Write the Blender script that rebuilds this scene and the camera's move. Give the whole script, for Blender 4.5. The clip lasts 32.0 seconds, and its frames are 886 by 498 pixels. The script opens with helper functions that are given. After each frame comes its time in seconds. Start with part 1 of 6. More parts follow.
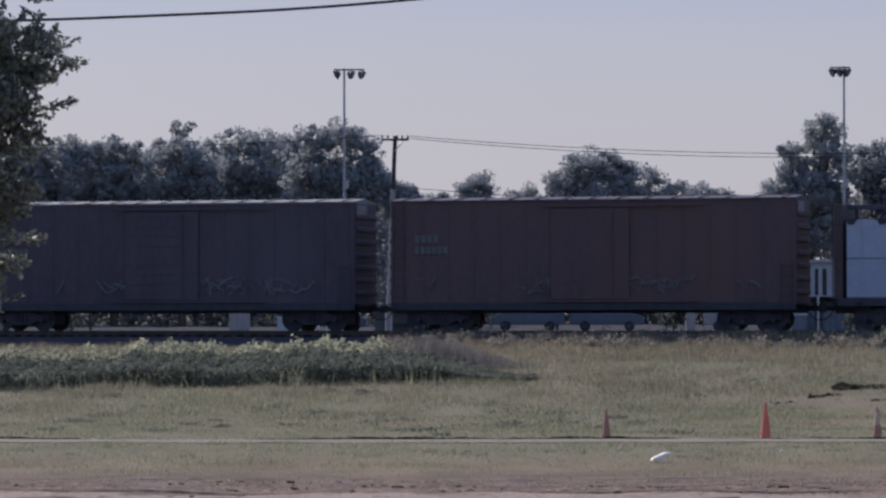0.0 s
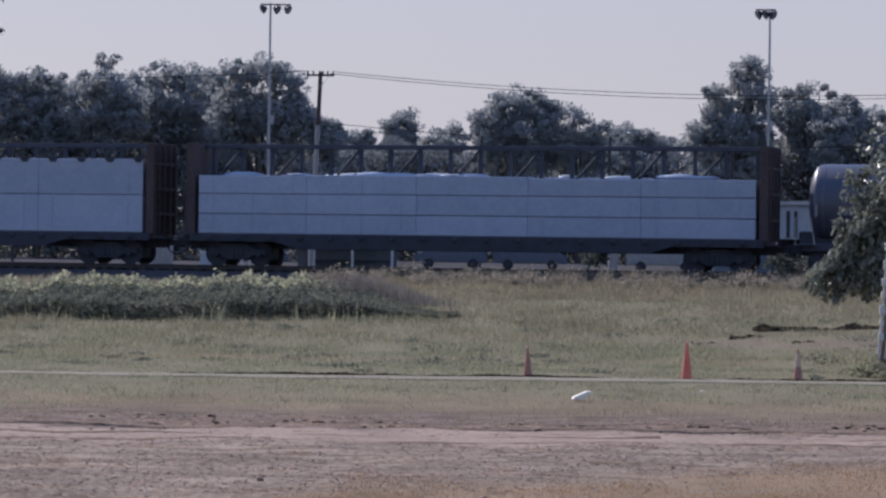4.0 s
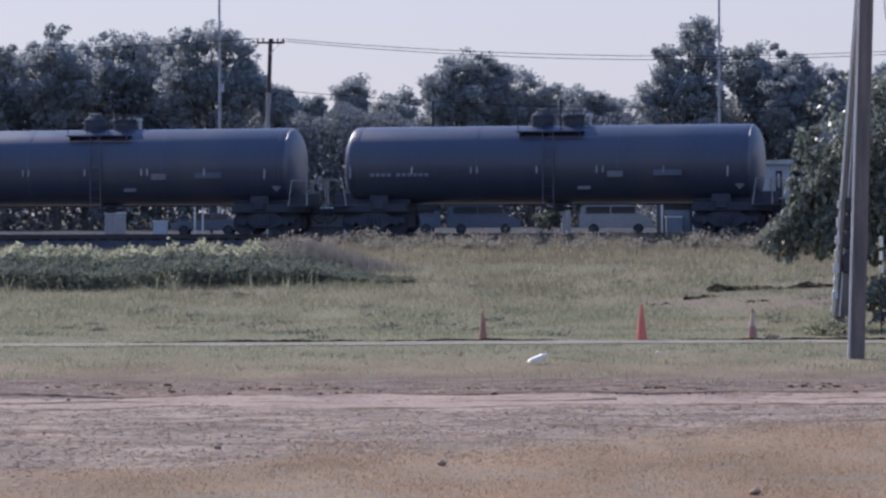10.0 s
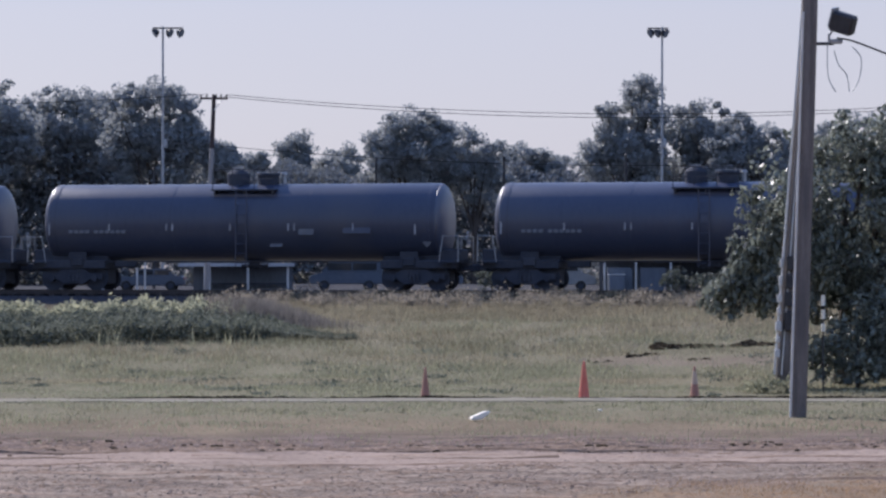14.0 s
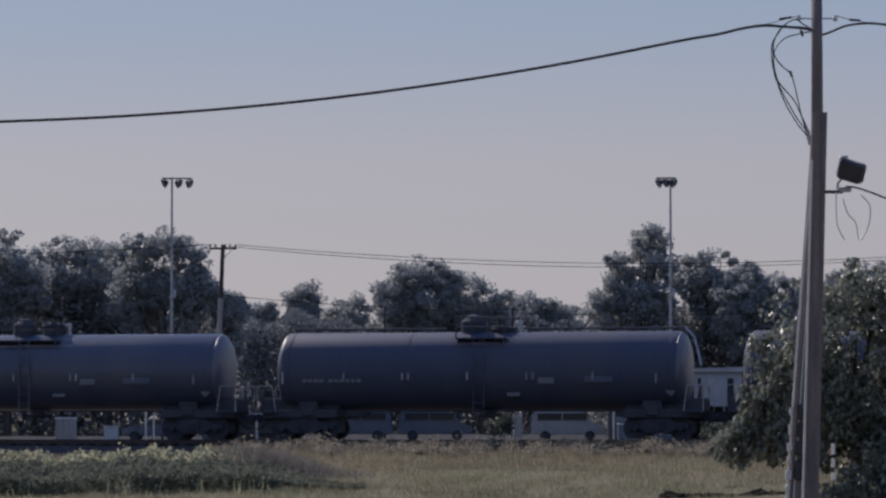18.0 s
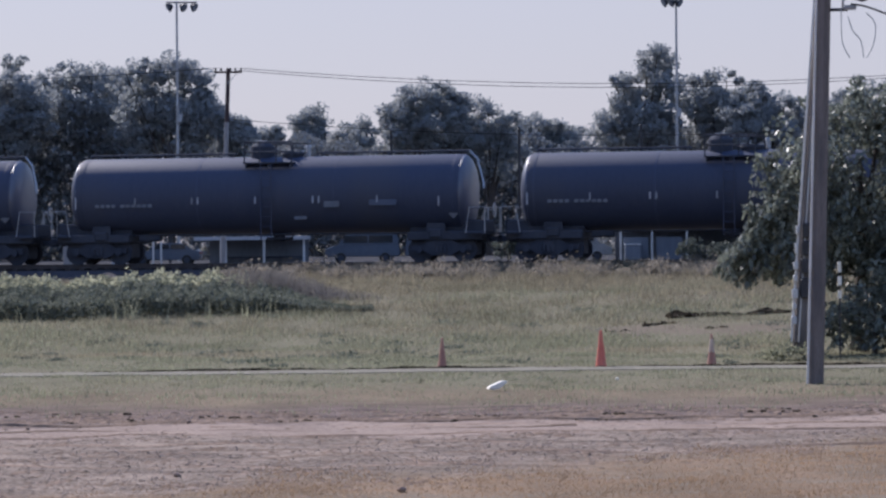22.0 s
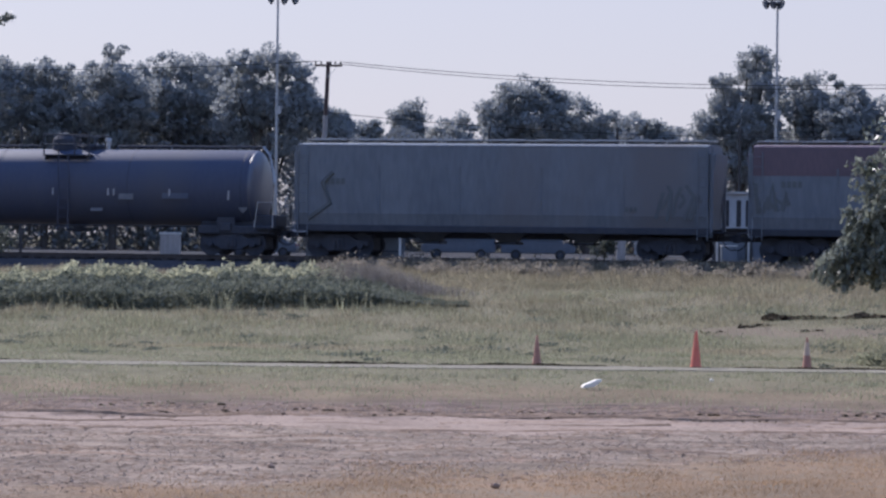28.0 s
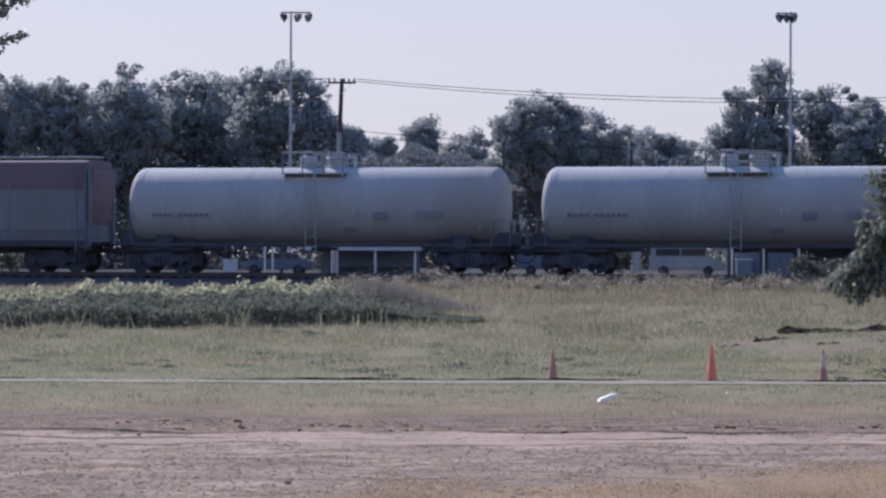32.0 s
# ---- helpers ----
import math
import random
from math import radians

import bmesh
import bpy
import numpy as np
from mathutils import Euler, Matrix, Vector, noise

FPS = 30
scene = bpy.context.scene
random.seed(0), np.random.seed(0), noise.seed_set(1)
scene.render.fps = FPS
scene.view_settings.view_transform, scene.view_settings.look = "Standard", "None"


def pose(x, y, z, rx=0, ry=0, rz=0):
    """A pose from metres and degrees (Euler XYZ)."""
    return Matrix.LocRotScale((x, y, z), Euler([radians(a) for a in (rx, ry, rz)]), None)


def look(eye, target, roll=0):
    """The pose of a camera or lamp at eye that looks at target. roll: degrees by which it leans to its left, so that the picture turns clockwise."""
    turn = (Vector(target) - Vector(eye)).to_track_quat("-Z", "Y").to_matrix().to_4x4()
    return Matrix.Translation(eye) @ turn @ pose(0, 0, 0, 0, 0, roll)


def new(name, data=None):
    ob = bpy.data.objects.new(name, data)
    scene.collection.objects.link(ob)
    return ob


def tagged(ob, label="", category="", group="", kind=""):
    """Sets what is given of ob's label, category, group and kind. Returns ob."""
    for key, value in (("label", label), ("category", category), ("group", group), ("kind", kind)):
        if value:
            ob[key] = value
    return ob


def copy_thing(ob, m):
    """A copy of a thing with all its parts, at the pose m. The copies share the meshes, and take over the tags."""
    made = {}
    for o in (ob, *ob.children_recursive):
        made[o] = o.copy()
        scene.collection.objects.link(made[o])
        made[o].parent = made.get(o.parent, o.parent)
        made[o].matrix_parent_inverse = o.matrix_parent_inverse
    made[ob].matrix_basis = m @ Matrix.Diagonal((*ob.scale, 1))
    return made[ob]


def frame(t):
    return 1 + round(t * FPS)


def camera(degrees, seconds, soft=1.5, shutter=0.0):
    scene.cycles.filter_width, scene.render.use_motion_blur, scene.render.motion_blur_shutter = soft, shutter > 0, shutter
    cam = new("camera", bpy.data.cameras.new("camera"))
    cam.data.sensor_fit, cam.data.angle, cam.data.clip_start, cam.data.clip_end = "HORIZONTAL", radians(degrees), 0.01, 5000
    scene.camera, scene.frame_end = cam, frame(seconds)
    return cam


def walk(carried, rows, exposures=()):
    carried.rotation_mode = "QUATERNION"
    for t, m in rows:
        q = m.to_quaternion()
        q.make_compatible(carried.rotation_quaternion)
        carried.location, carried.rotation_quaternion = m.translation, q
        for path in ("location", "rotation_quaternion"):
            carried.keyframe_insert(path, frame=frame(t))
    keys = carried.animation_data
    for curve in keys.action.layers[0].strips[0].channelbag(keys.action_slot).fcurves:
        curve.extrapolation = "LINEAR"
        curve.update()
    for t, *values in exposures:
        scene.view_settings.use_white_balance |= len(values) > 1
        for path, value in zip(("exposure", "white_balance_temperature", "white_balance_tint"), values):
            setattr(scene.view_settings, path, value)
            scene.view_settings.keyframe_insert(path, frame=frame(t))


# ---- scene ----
cam = camera(13.754, 32.0, soft=2.55)
EYE = 3.0
ROWS = [
    (0, 0.002, 0.018, 1.748, 0.991, -0.07),
    (0.5, 0.010, 0.019, 1.748, 0.988, -0.25),
    (1, 0.006, 0.020, 1.622, 0.970, 0.24),
    (1.5, -0.008, 0.036, 1.462, 0.899, 0.42),
    (2, -0.017, 0.011, 1.325, 0.829, 0.87),
    (2.5, -0.007, 0.014, 1.138, 0.762, 0.84),
    (3, 0.011, 0.020, 0.964, 0.526, 0.62),
    (3.5, -0.005, 0.023, 0.734, 0.227, 0.48),
    (4, -0.007, 0.006, 0.548, 0.018, 0.75),
    (4.5, 0.005, 0.027, 0.388, -0.108, 0.52),
    (6.5, -0.011, 0.014, 0.262, -0.409, 0.63),
    (7, -0.001, 0.022, 0.284, -0.547, 0.48),
    (7.5, -0.007, 0.015, 0.245, -0.664, 0.22),
    (8, -0.000, -0.003, 0.207, -0.750, -0.37),
    (8.5, -0.001, -0.007, 0.119, -0.696, -0.37),
    (9, 0.000, 0.000, -0.000, -0.635, -0.47),
    (9.5, -0.001, -0.001, -0.097, -0.675, -0.30),
    (10, -0.016, -0.001, -0.185, -0.521, -0.22),
    (10.5, -0.009, -0.010, -0.310, -0.372, -0.27),
    (11, -0.014, -0.003, -0.537, -0.213, -0.42),
    (11.5, -0.028, -0.004, -0.705, -0.137, 0.05),
    (12, -0.029, 0.016, -0.845, -0.028, 0.47),
    (12.5, -0.011, 0.002, -0.887, 0.226, 0.17),
    (13, -0.021, -0.002, -0.975, 0.391, 0.41),
    (13.5, -0.023, 0.004, -1.091, 0.369, 0.62),
    (14, -0.021, 0.009, -1.082, 0.359, 0.03),
    (14.5, -0.029, 0.004, -1.148, 0.497, -0.12),
    (15, -0.011, 0.023, -1.358, 3.083, -0.29),
    (15.5, -0.032, 0.013, -2.045, 3.785, -0.13),
    (17.5, -0.047, -0.018, -1.136, 3.422, 0.11),
    (18, -0.040, -0.029, -0.949, 2.703, -0.03),
    (18.5, -0.050, -0.036, -0.861, 2.120, -0.06),
    (19, -0.040, -0.042, -0.753, 1.668, 0.31),
    (19.5, -0.051, -0.024, -0.713, 1.223, 0.40),
    (20, -0.038, -0.025, -0.596, 0.956, 0.34),
    (20.5, -0.017, -0.030, -0.603, 0.831, 0.11),
    (21, -0.021, -0.038, -0.625, 0.469, -0.15),
    (21.5, -0.005, -0.052, -0.731, 0.114, -0.35),
    (22, -0.014, -0.035, -0.829, -0.073, -0.54),
    (22.5, -0.020, -0.045, -0.606, -0.106, -0.41),
    (23, -0.035, -0.046, -0.330, -0.228, -0.33),
    (23.5, -0.034, -0.058, -0.166, -0.322, -0.37),
    (24, -0.038, -0.044, -0.007, -0.518, -0.52),
    (24.5, -0.036, -0.042, 0.100, -0.641, -0.72),
    (25, -0.021, -0.050, 0.156, -0.648, -0.25),
    (25.5, -0.025, -0.051, 0.190, -0.495, -0.04),
    (26, -0.029, -0.055, 0.328, -0.354, 0.13),
    (26.5, -0.038, -0.065, 0.500, -0.197, -0.06),
    (28.5, -0.052, -0.042, 0.687, -0.124, 0.83),
    (29, -0.037, -0.054, 0.667, -0.133, 0.72),
    (29.5, -0.045, -0.054, 0.673, -0.148, 0.56),
    (30, -0.042, -0.039, 0.684, -0.209, 0.51),
    (30.5, -0.056, -0.034, 0.823, -0.214, 0.52),
    (31, -0.043, -0.043, 0.853, -0.168, 0.35),
    (31.5, -0.044, -0.066, 0.928, 0.037, 0.18),
    (32, -0.050, -0.069, 0.894, 0.131, 0.21),
]
EXPOSURES = [(t, e, k, 17) for t, e, k in ((0, 0.05, 5650), (2, 0.0, 5650), (4, 0.2, 5600), (6.5, 0.42, 5480), (9, 0.47, 5450), (14.6, 0.4, 5550), (15.5, -0.22, 5650), (17.5, -0.25, 5850), (20, 0.08, 5750), (21, 0.08, 5650), (22, 0.35, 5500), (23, 0.46, 5450), (32, 0.52, 5500))]
walk(cam, [(t, pose(x, 0, EYE + z, 0, 0, yaw) @ pose(0, 0, 0, 90 + pitch) @ pose(0, 0, 0, 0, 0, roll))
           for t, x, z, yaw, pitch, roll in ROWS], EXPOSURES)

# ---- sky and sun ----
SUN_TO = Vector((-0.74, 1.0, 0.94)).normalized()
world = bpy.data.worlds.new("sky")
scene.world = world
world.use_nodes = True
wn = world.node_tree.nodes
sky = wn.new("ShaderNodeTexSky")
sky.sky_type = "NISHITA"
sky.sun_disc = False
sky.sun_elevation = math.asin(SUN_TO.z)
sky.sun_rotation = math.atan2(SUN_TO.x, SUN_TO.y)
sky.air_density, sky.dust_density, sky.ozone_density = 1.0, 1.0, 3.0
# clear air above, and an even lilac-grey morning haze over the whole sky
wn["Background"].inputs[1].default_value = 0.018
world.node_tree.links.new(sky.outputs[0], wn["Background"].inputs[0])
haze = wn.new("ShaderNodeBackground")
thin = wn.new("ShaderNodeValToRGB")
height = wn.new("ShaderNodeSeparateXYZ")
world.node_tree.links.new(wn.new("ShaderNodeTexCoord").outputs["Generated"], height.inputs[0])
world.node_tree.links.new(height.outputs["Z"], thin.inputs[0])
thin.color_ramp.elements[0].position, thin.color_ramp.elements[0].color = 0.03, (0.386, 0.344, 0.330, 1)
thin.color_ramp.elements[1].position, thin.color_ramp.elements[1].color = 1.0, (0.15, 0.24, 0.46, 1)
for at, tone in ((0.07, (0.380, 0.342, 0.330, 1)), (0.11, (0.278, 0.312, 0.352, 1)), (0.35, (0.21, 0.27, 0.385, 1))):
    thin.color_ramp.elements.new(at).color = tone
world.node_tree.links.new(thin.outputs[0], haze.inputs[0])
both = wn.new("ShaderNodeAddShader")
world.node_tree.links.new(wn["Background"].outputs[0], both.inputs[0])
world.node_tree.links.new(haze.outputs[0], both.inputs[1])
world.node_tree.links.new(both.outputs[0], wn["World Output"].inputs[0])
sun_lamp = new("sun", bpy.data.lights.new("sun", "SUN"))
sun_lamp.data.energy, sun_lamp.data.angle, sun_lamp.data.color = 5.0, radians(0.6), (1.0, 0.87, 0.70)
sun_lamp.matrix_world = look((0, 0, 60), Vector((0, 0, 60)) - SUN_TO)


# ---- materials ----
def surf(name, c1, c2, scale=1.0, rough=0.8, metal=0.0, bump=0.15, fine=12.0, spec=0.3, c3=None, streak=None, rand=0.0, trans=0.0, island=False, coat=0.0):
    """A worn surface: two colours mixed by coarse and fine noise, a third in stains, relief and uneven gloss."""
    m = bpy.data.materials.new(name)
    m.use_nodes = True
    nt = m.node_tree
    N, Lk = nt.nodes, nt.links.new
    b = N["Principled BSDF"]
    b.inputs["Metallic"].default_value = metal
    b.inputs["Specular IOR Level"].default_value = spec
    b.inputs["Coat Weight"].default_value = coat
    tc = N.new("ShaderNodeTexCoord")
    mp = N.new("ShaderNodeMapping")
    mp.inputs["Scale"].default_value = streak or (1, 1, 1)
    Lk(tc.outputs["Object"], mp.inputs[0])
    n1, n2 = N.new("ShaderNodeTexNoise"), N.new("ShaderNodeTexNoise")
    for n, s, d in ((n1, scale, 6), (n2, scale * fine, 3)):
        n.inputs["Scale"].default_value = s
        n.inputs["Detail"].default_value = d
        Lk(mp.outputs[0], n.inputs["Vector"])
    mixf = N.new("ShaderNodeMath")
    mixf.operation = "MULTIPLY_ADD"
    mixf.inputs[1].default_value, mixf.inputs[2].default_value = 0.5, 0.0
    Lk(n2.outputs[0], mixf.inputs[0])
    add = N.new("ShaderNodeMath")
    add.operation = "MULTIPLY_ADD"
    add.inputs[1].default_value = 0.5
    Lk(n1.outputs[0], add.inputs[0])
    Lk(mixf.outputs[0], add.inputs[2])
    ramp = N.new("ShaderNodeValToRGB")
    ramp.color_ramp.elements[0].position, ramp.color_ramp.elements[1].position = 0.36, 0.64
    ramp.color_ramp.elements[0].color, ramp.color_ramp.elements[1].color = (*c1, 1), (*c2, 1)
    Lk(add.outputs[0], ramp.inputs[0])
    col = ramp.outputs[0]
    if c3:
        n3 = N.new("ShaderNodeTexNoise")
        n3.inputs["Scale"].default_value, n3.inputs["Detail"].default_value = scale * 0.45, 8
        Lk(mp.outputs[0], n3.inputs["Vector"])
        r3 = N.new("ShaderNodeValToRGB")
        r3.color_ramp.elements[0].position, r3.color_ramp.elements[1].position = 0.54, 0.72
        Lk(n3.outputs[0], r3.inputs[0])
        mx = N.new("ShaderNodeMix")
        mx.data_type = "RGBA"
        Lk(r3.outputs[0], mx.inputs["Factor"])
        Lk(col, mx.inputs[6])
        mx.inputs[7].default_value = (*c3, 1)
        col = mx.outputs[2]
    if rand or island:
        src = N.new("ShaderNodeNewGeometry").outputs["Random Per Island"] if island else N.new("ShaderNodeObjectInfo").outputs["Random"]
        mr = N.new("ShaderNodeMapRange")
        mr.inputs[3].default_value, mr.inputs[4].default_value = 1 - (rand or 0.3), 1 + (rand or 0.3)
        Lk(src, mr.inputs[0])
        hsv = N.new("ShaderNodeHueSaturation")
        Lk(mr.outputs[0], hsv.inputs["Value"])
        Lk(col, hsv.inputs["Color"])
        col = hsv.outputs[0]
    Lk(col, b.inputs["Base Color"])
    rr = N.new("ShaderNodeMapRange")
    rr.inputs[3].default_value, rr.inputs[4].default_value = max(0.05, rough - 0.12), min(1, rough + 0.12)
    Lk(n1.outputs[0], rr.inputs[0])
    Lk(rr.outputs[0], b.inputs["Roughness"])
    if bump:
        bp = N.new("ShaderNodeBump")
        bp.inputs["Strength"].default_value, bp.inputs["Distance"].default_value = bump, 0.02
        Lk(n2.outputs[0], bp.inputs["Height"])
        Lk(bp.outputs[0], b.inputs["Normal"])
    if trans:
        tr = N.new("ShaderNodeBsdfTranslucent")
        Lk(col, tr.inputs[0])
        ms = N.new("ShaderNodeMixShader")
        ms.inputs[0].default_value = trans
        Lk(b.outputs[0], ms.inputs[1])
        Lk(tr.outputs[0], ms.inputs[2])
        Lk(ms.outputs[0], N["Material Output"].inputs[0])
    return m


def glass(name, tint):
    m = bpy.data.materials.new(name)
    m.use_nodes = True
    b = m.node_tree.nodes["Principled BSDF"]
    b.inputs["Base Color"].default_value = (*tint, 1)
    b.inputs["Roughness"].default_value = 0.06
    b.inputs["Specular IOR Level"].default_value = 0.6
    return m


def ground_material():
    """Bands of dry grass, gravel, bare soil, lawn and straw, by place, with ragged borders."""
    m = bpy.data.materials.new("ground")
    m.use_nodes = True
    nt = m.node_tree
    N, Lk = nt.nodes, nt.links.new
    b = N["Principled BSDF"]
    b.inputs["Roughness"].default_value = 0.95
    b.inputs["Specular IOR Level"].default_value = 0.03
    pos = N.new("ShaderNodeNewGeometry").outputs["Position"]
    sep = N.new("ShaderNodeSeparateXYZ")
    Lk(pos, sep.inputs[0])

    def math_node(op, a, c=None, d=None):
        n = N.new("ShaderNodeMath")
        n.operation = op
        for i, v in enumerate((a, c, d)):
            if v is None:
                continue
            if isinstance(v, (int, float)):
                n.inputs[i].default_value = v
            else:
                Lk(v, n.inputs[i])
        return n.outputs[0]

    def noise_node(scale, detail, stretch=(1, 1, 1), rough=0.6):
        mp = N.new("ShaderNodeMapping")
        mp.inputs["Scale"].default_value = stretch
        Lk(pos, mp.inputs[0])
        n = N.new("ShaderNodeTexNoise")
        n.inputs["Scale"].default_value, n.inputs["Detail"].default_value, n.inputs["Roughness"].default_value = scale, detail, rough
        Lk(mp.outputs[0], n.inputs["Vector"])
        return n.outputs[0]

    rag = math_node("MULTIPLY", math_node("SUBTRACT", noise_node(0.45, 8, (1, 0.6, 1)), 0.5), 9.0)
    yy = math_node("ADD", sep.outputs["Y"], rag)
    grit, patch = noise_node(9.0, 6), noise_node(0.7, 6, (0.6, 0.25, 1))

    def pair(c1, c2, f, lo=0.35, hi=0.65):
        r = N.new("ShaderNodeValToRGB")
        r.color_ramp.elements[0].position, r.color_ramp.elements[1].position = lo, hi
        r.color_ramp.elements[0].color, r.color_ramp.elements[1].color = (*c1, 1), (*c2, 1)
        Lk(f, r.inputs[0])
        return r.outputs[0]

    def mix(f, a, c):
        n = N.new("ShaderNodeMix")
        n.data_type = "RGBA"
        Lk(f, n.inputs["Factor"])
        Lk(a, n.inputs[6])
        Lk(c, n.inputs[7])
        return n.outputs[2]

    def past(value, edge, soft):
        n = N.new("ShaderNodeMapRange")
        Lk(value, n.inputs[0])
        n.inputs[1].default_value, n.inputs[2].default_value = edge - soft, edge + soft
        return n.outputs[0]

    blend = math_node("ADD", math_node("MULTIPLY", grit, 0.55), math_node("MULTIPLY", patch, 0.45))
    dry = pair((0.135, 0.0974, 0.0648), (0.296, 0.209, 0.139), blend)
    worn = pair((0.15, 0.124, 0.092), (0.25, 0.208, 0.158), blend)
    dry = mix(past(noise_node(0.8, 7, (0.45, 1, 1), 0.7), 0.53, 0.09), dry, worn)
    stripes = noise_node(1.3, 9, (0.35, 0.8, 1), 0.75)
    gravel = mix(past(stripes, 0.5, 0.07), pair((0.0806, 0.0632, 0.0516), (0.249, 0.201, 0.166), grit, 0.43, 0.6), pair((0.201, 0.161, 0.128), (0.346, 0.279, 0.222), blend, 0.4, 0.6))
    lane = pair((0.228, 0.178, 0.146), (0.358, 0.282, 0.232), blend, 0.4, 0.6)
    soil = pair((0.079, 0.0608, 0.0524), (0.197, 0.152, 0.131), noise_node(1.6, 8, (0.4, 1, 1)), 0.4, 0.6)
    straw = pair((0.126, 0.102, 0.0706), (0.225, 0.179, 0.124), blend, 0.4, 0.6)
    lawn = pair((0.125, 0.114, 0.0749), (0.21, 0.193, 0.131), blend)
    dirt = pair((0.134, 0.111, 0.0813), (0.221, 0.185, 0.139), blend)
    field = pair((0.134, 0.12, 0.0813), (0.221, 0.198, 0.139), blend)
    near = math_node("SUBTRACT", yy, math_node("MULTIPLY", sep.outputs["X"], 0.9))
    col = mix(past(near, 47.6, 1.2), dry, gravel)
    col = mix(past(yy, 57.2, 0.8), col, lane)
    col = mix(past(yy, 61.6, 0.7), col, soil)
    col = mix(past(yy, 68.0, 2.6), col, straw)
    col = mix(past(yy, 76.0, 3.0), col, lawn)
    ex = math_node("POWER", math_node("MULTIPLY", math_node("SUBTRACT", sep.outputs["X"], 9.2), 0.27), 2.0)
    ey = math_node("POWER", math_node("MULTIPLY", math_node("SUBTRACT", yy, 108.0), 0.34), 2.0)
    col = mix(math_node("SUBTRACT", 1.0, past(math_node("ADD", ex, ey), 0.8, 0.35)), col, dirt)
    far = math_node("ADD", yy, math_node("MULTIPLY", sep.outputs["X"], 0.6))
    col = mix(past(far, 122.0, 7.0), col, field)
    lot = pair((0.04, 0.04, 0.045), (0.075, 0.075, 0.08), blend)
    col = mix(past(math_node("ADD", sep.outputs["Y"], math_node("MULTIPLY", sep.outputs["X"], 0.25)), 149.0, 1.0), col, lot)
    col = mix(past(yy, 420.0, 6.0), col, lawn)
    Lk(col, b.inputs["Base Color"])
    bp = N.new("ShaderNodeBump")
    bp.inputs["Strength"].default_value, bp.inputs["Distance"].default_value = 0.7, 0.05
    Lk(math_node("ADD", grit, noise_node(2.2, 5)), bp.inputs["Height"])
    Lk(bp.outputs[0], b.inputs["Normal"])
    return m


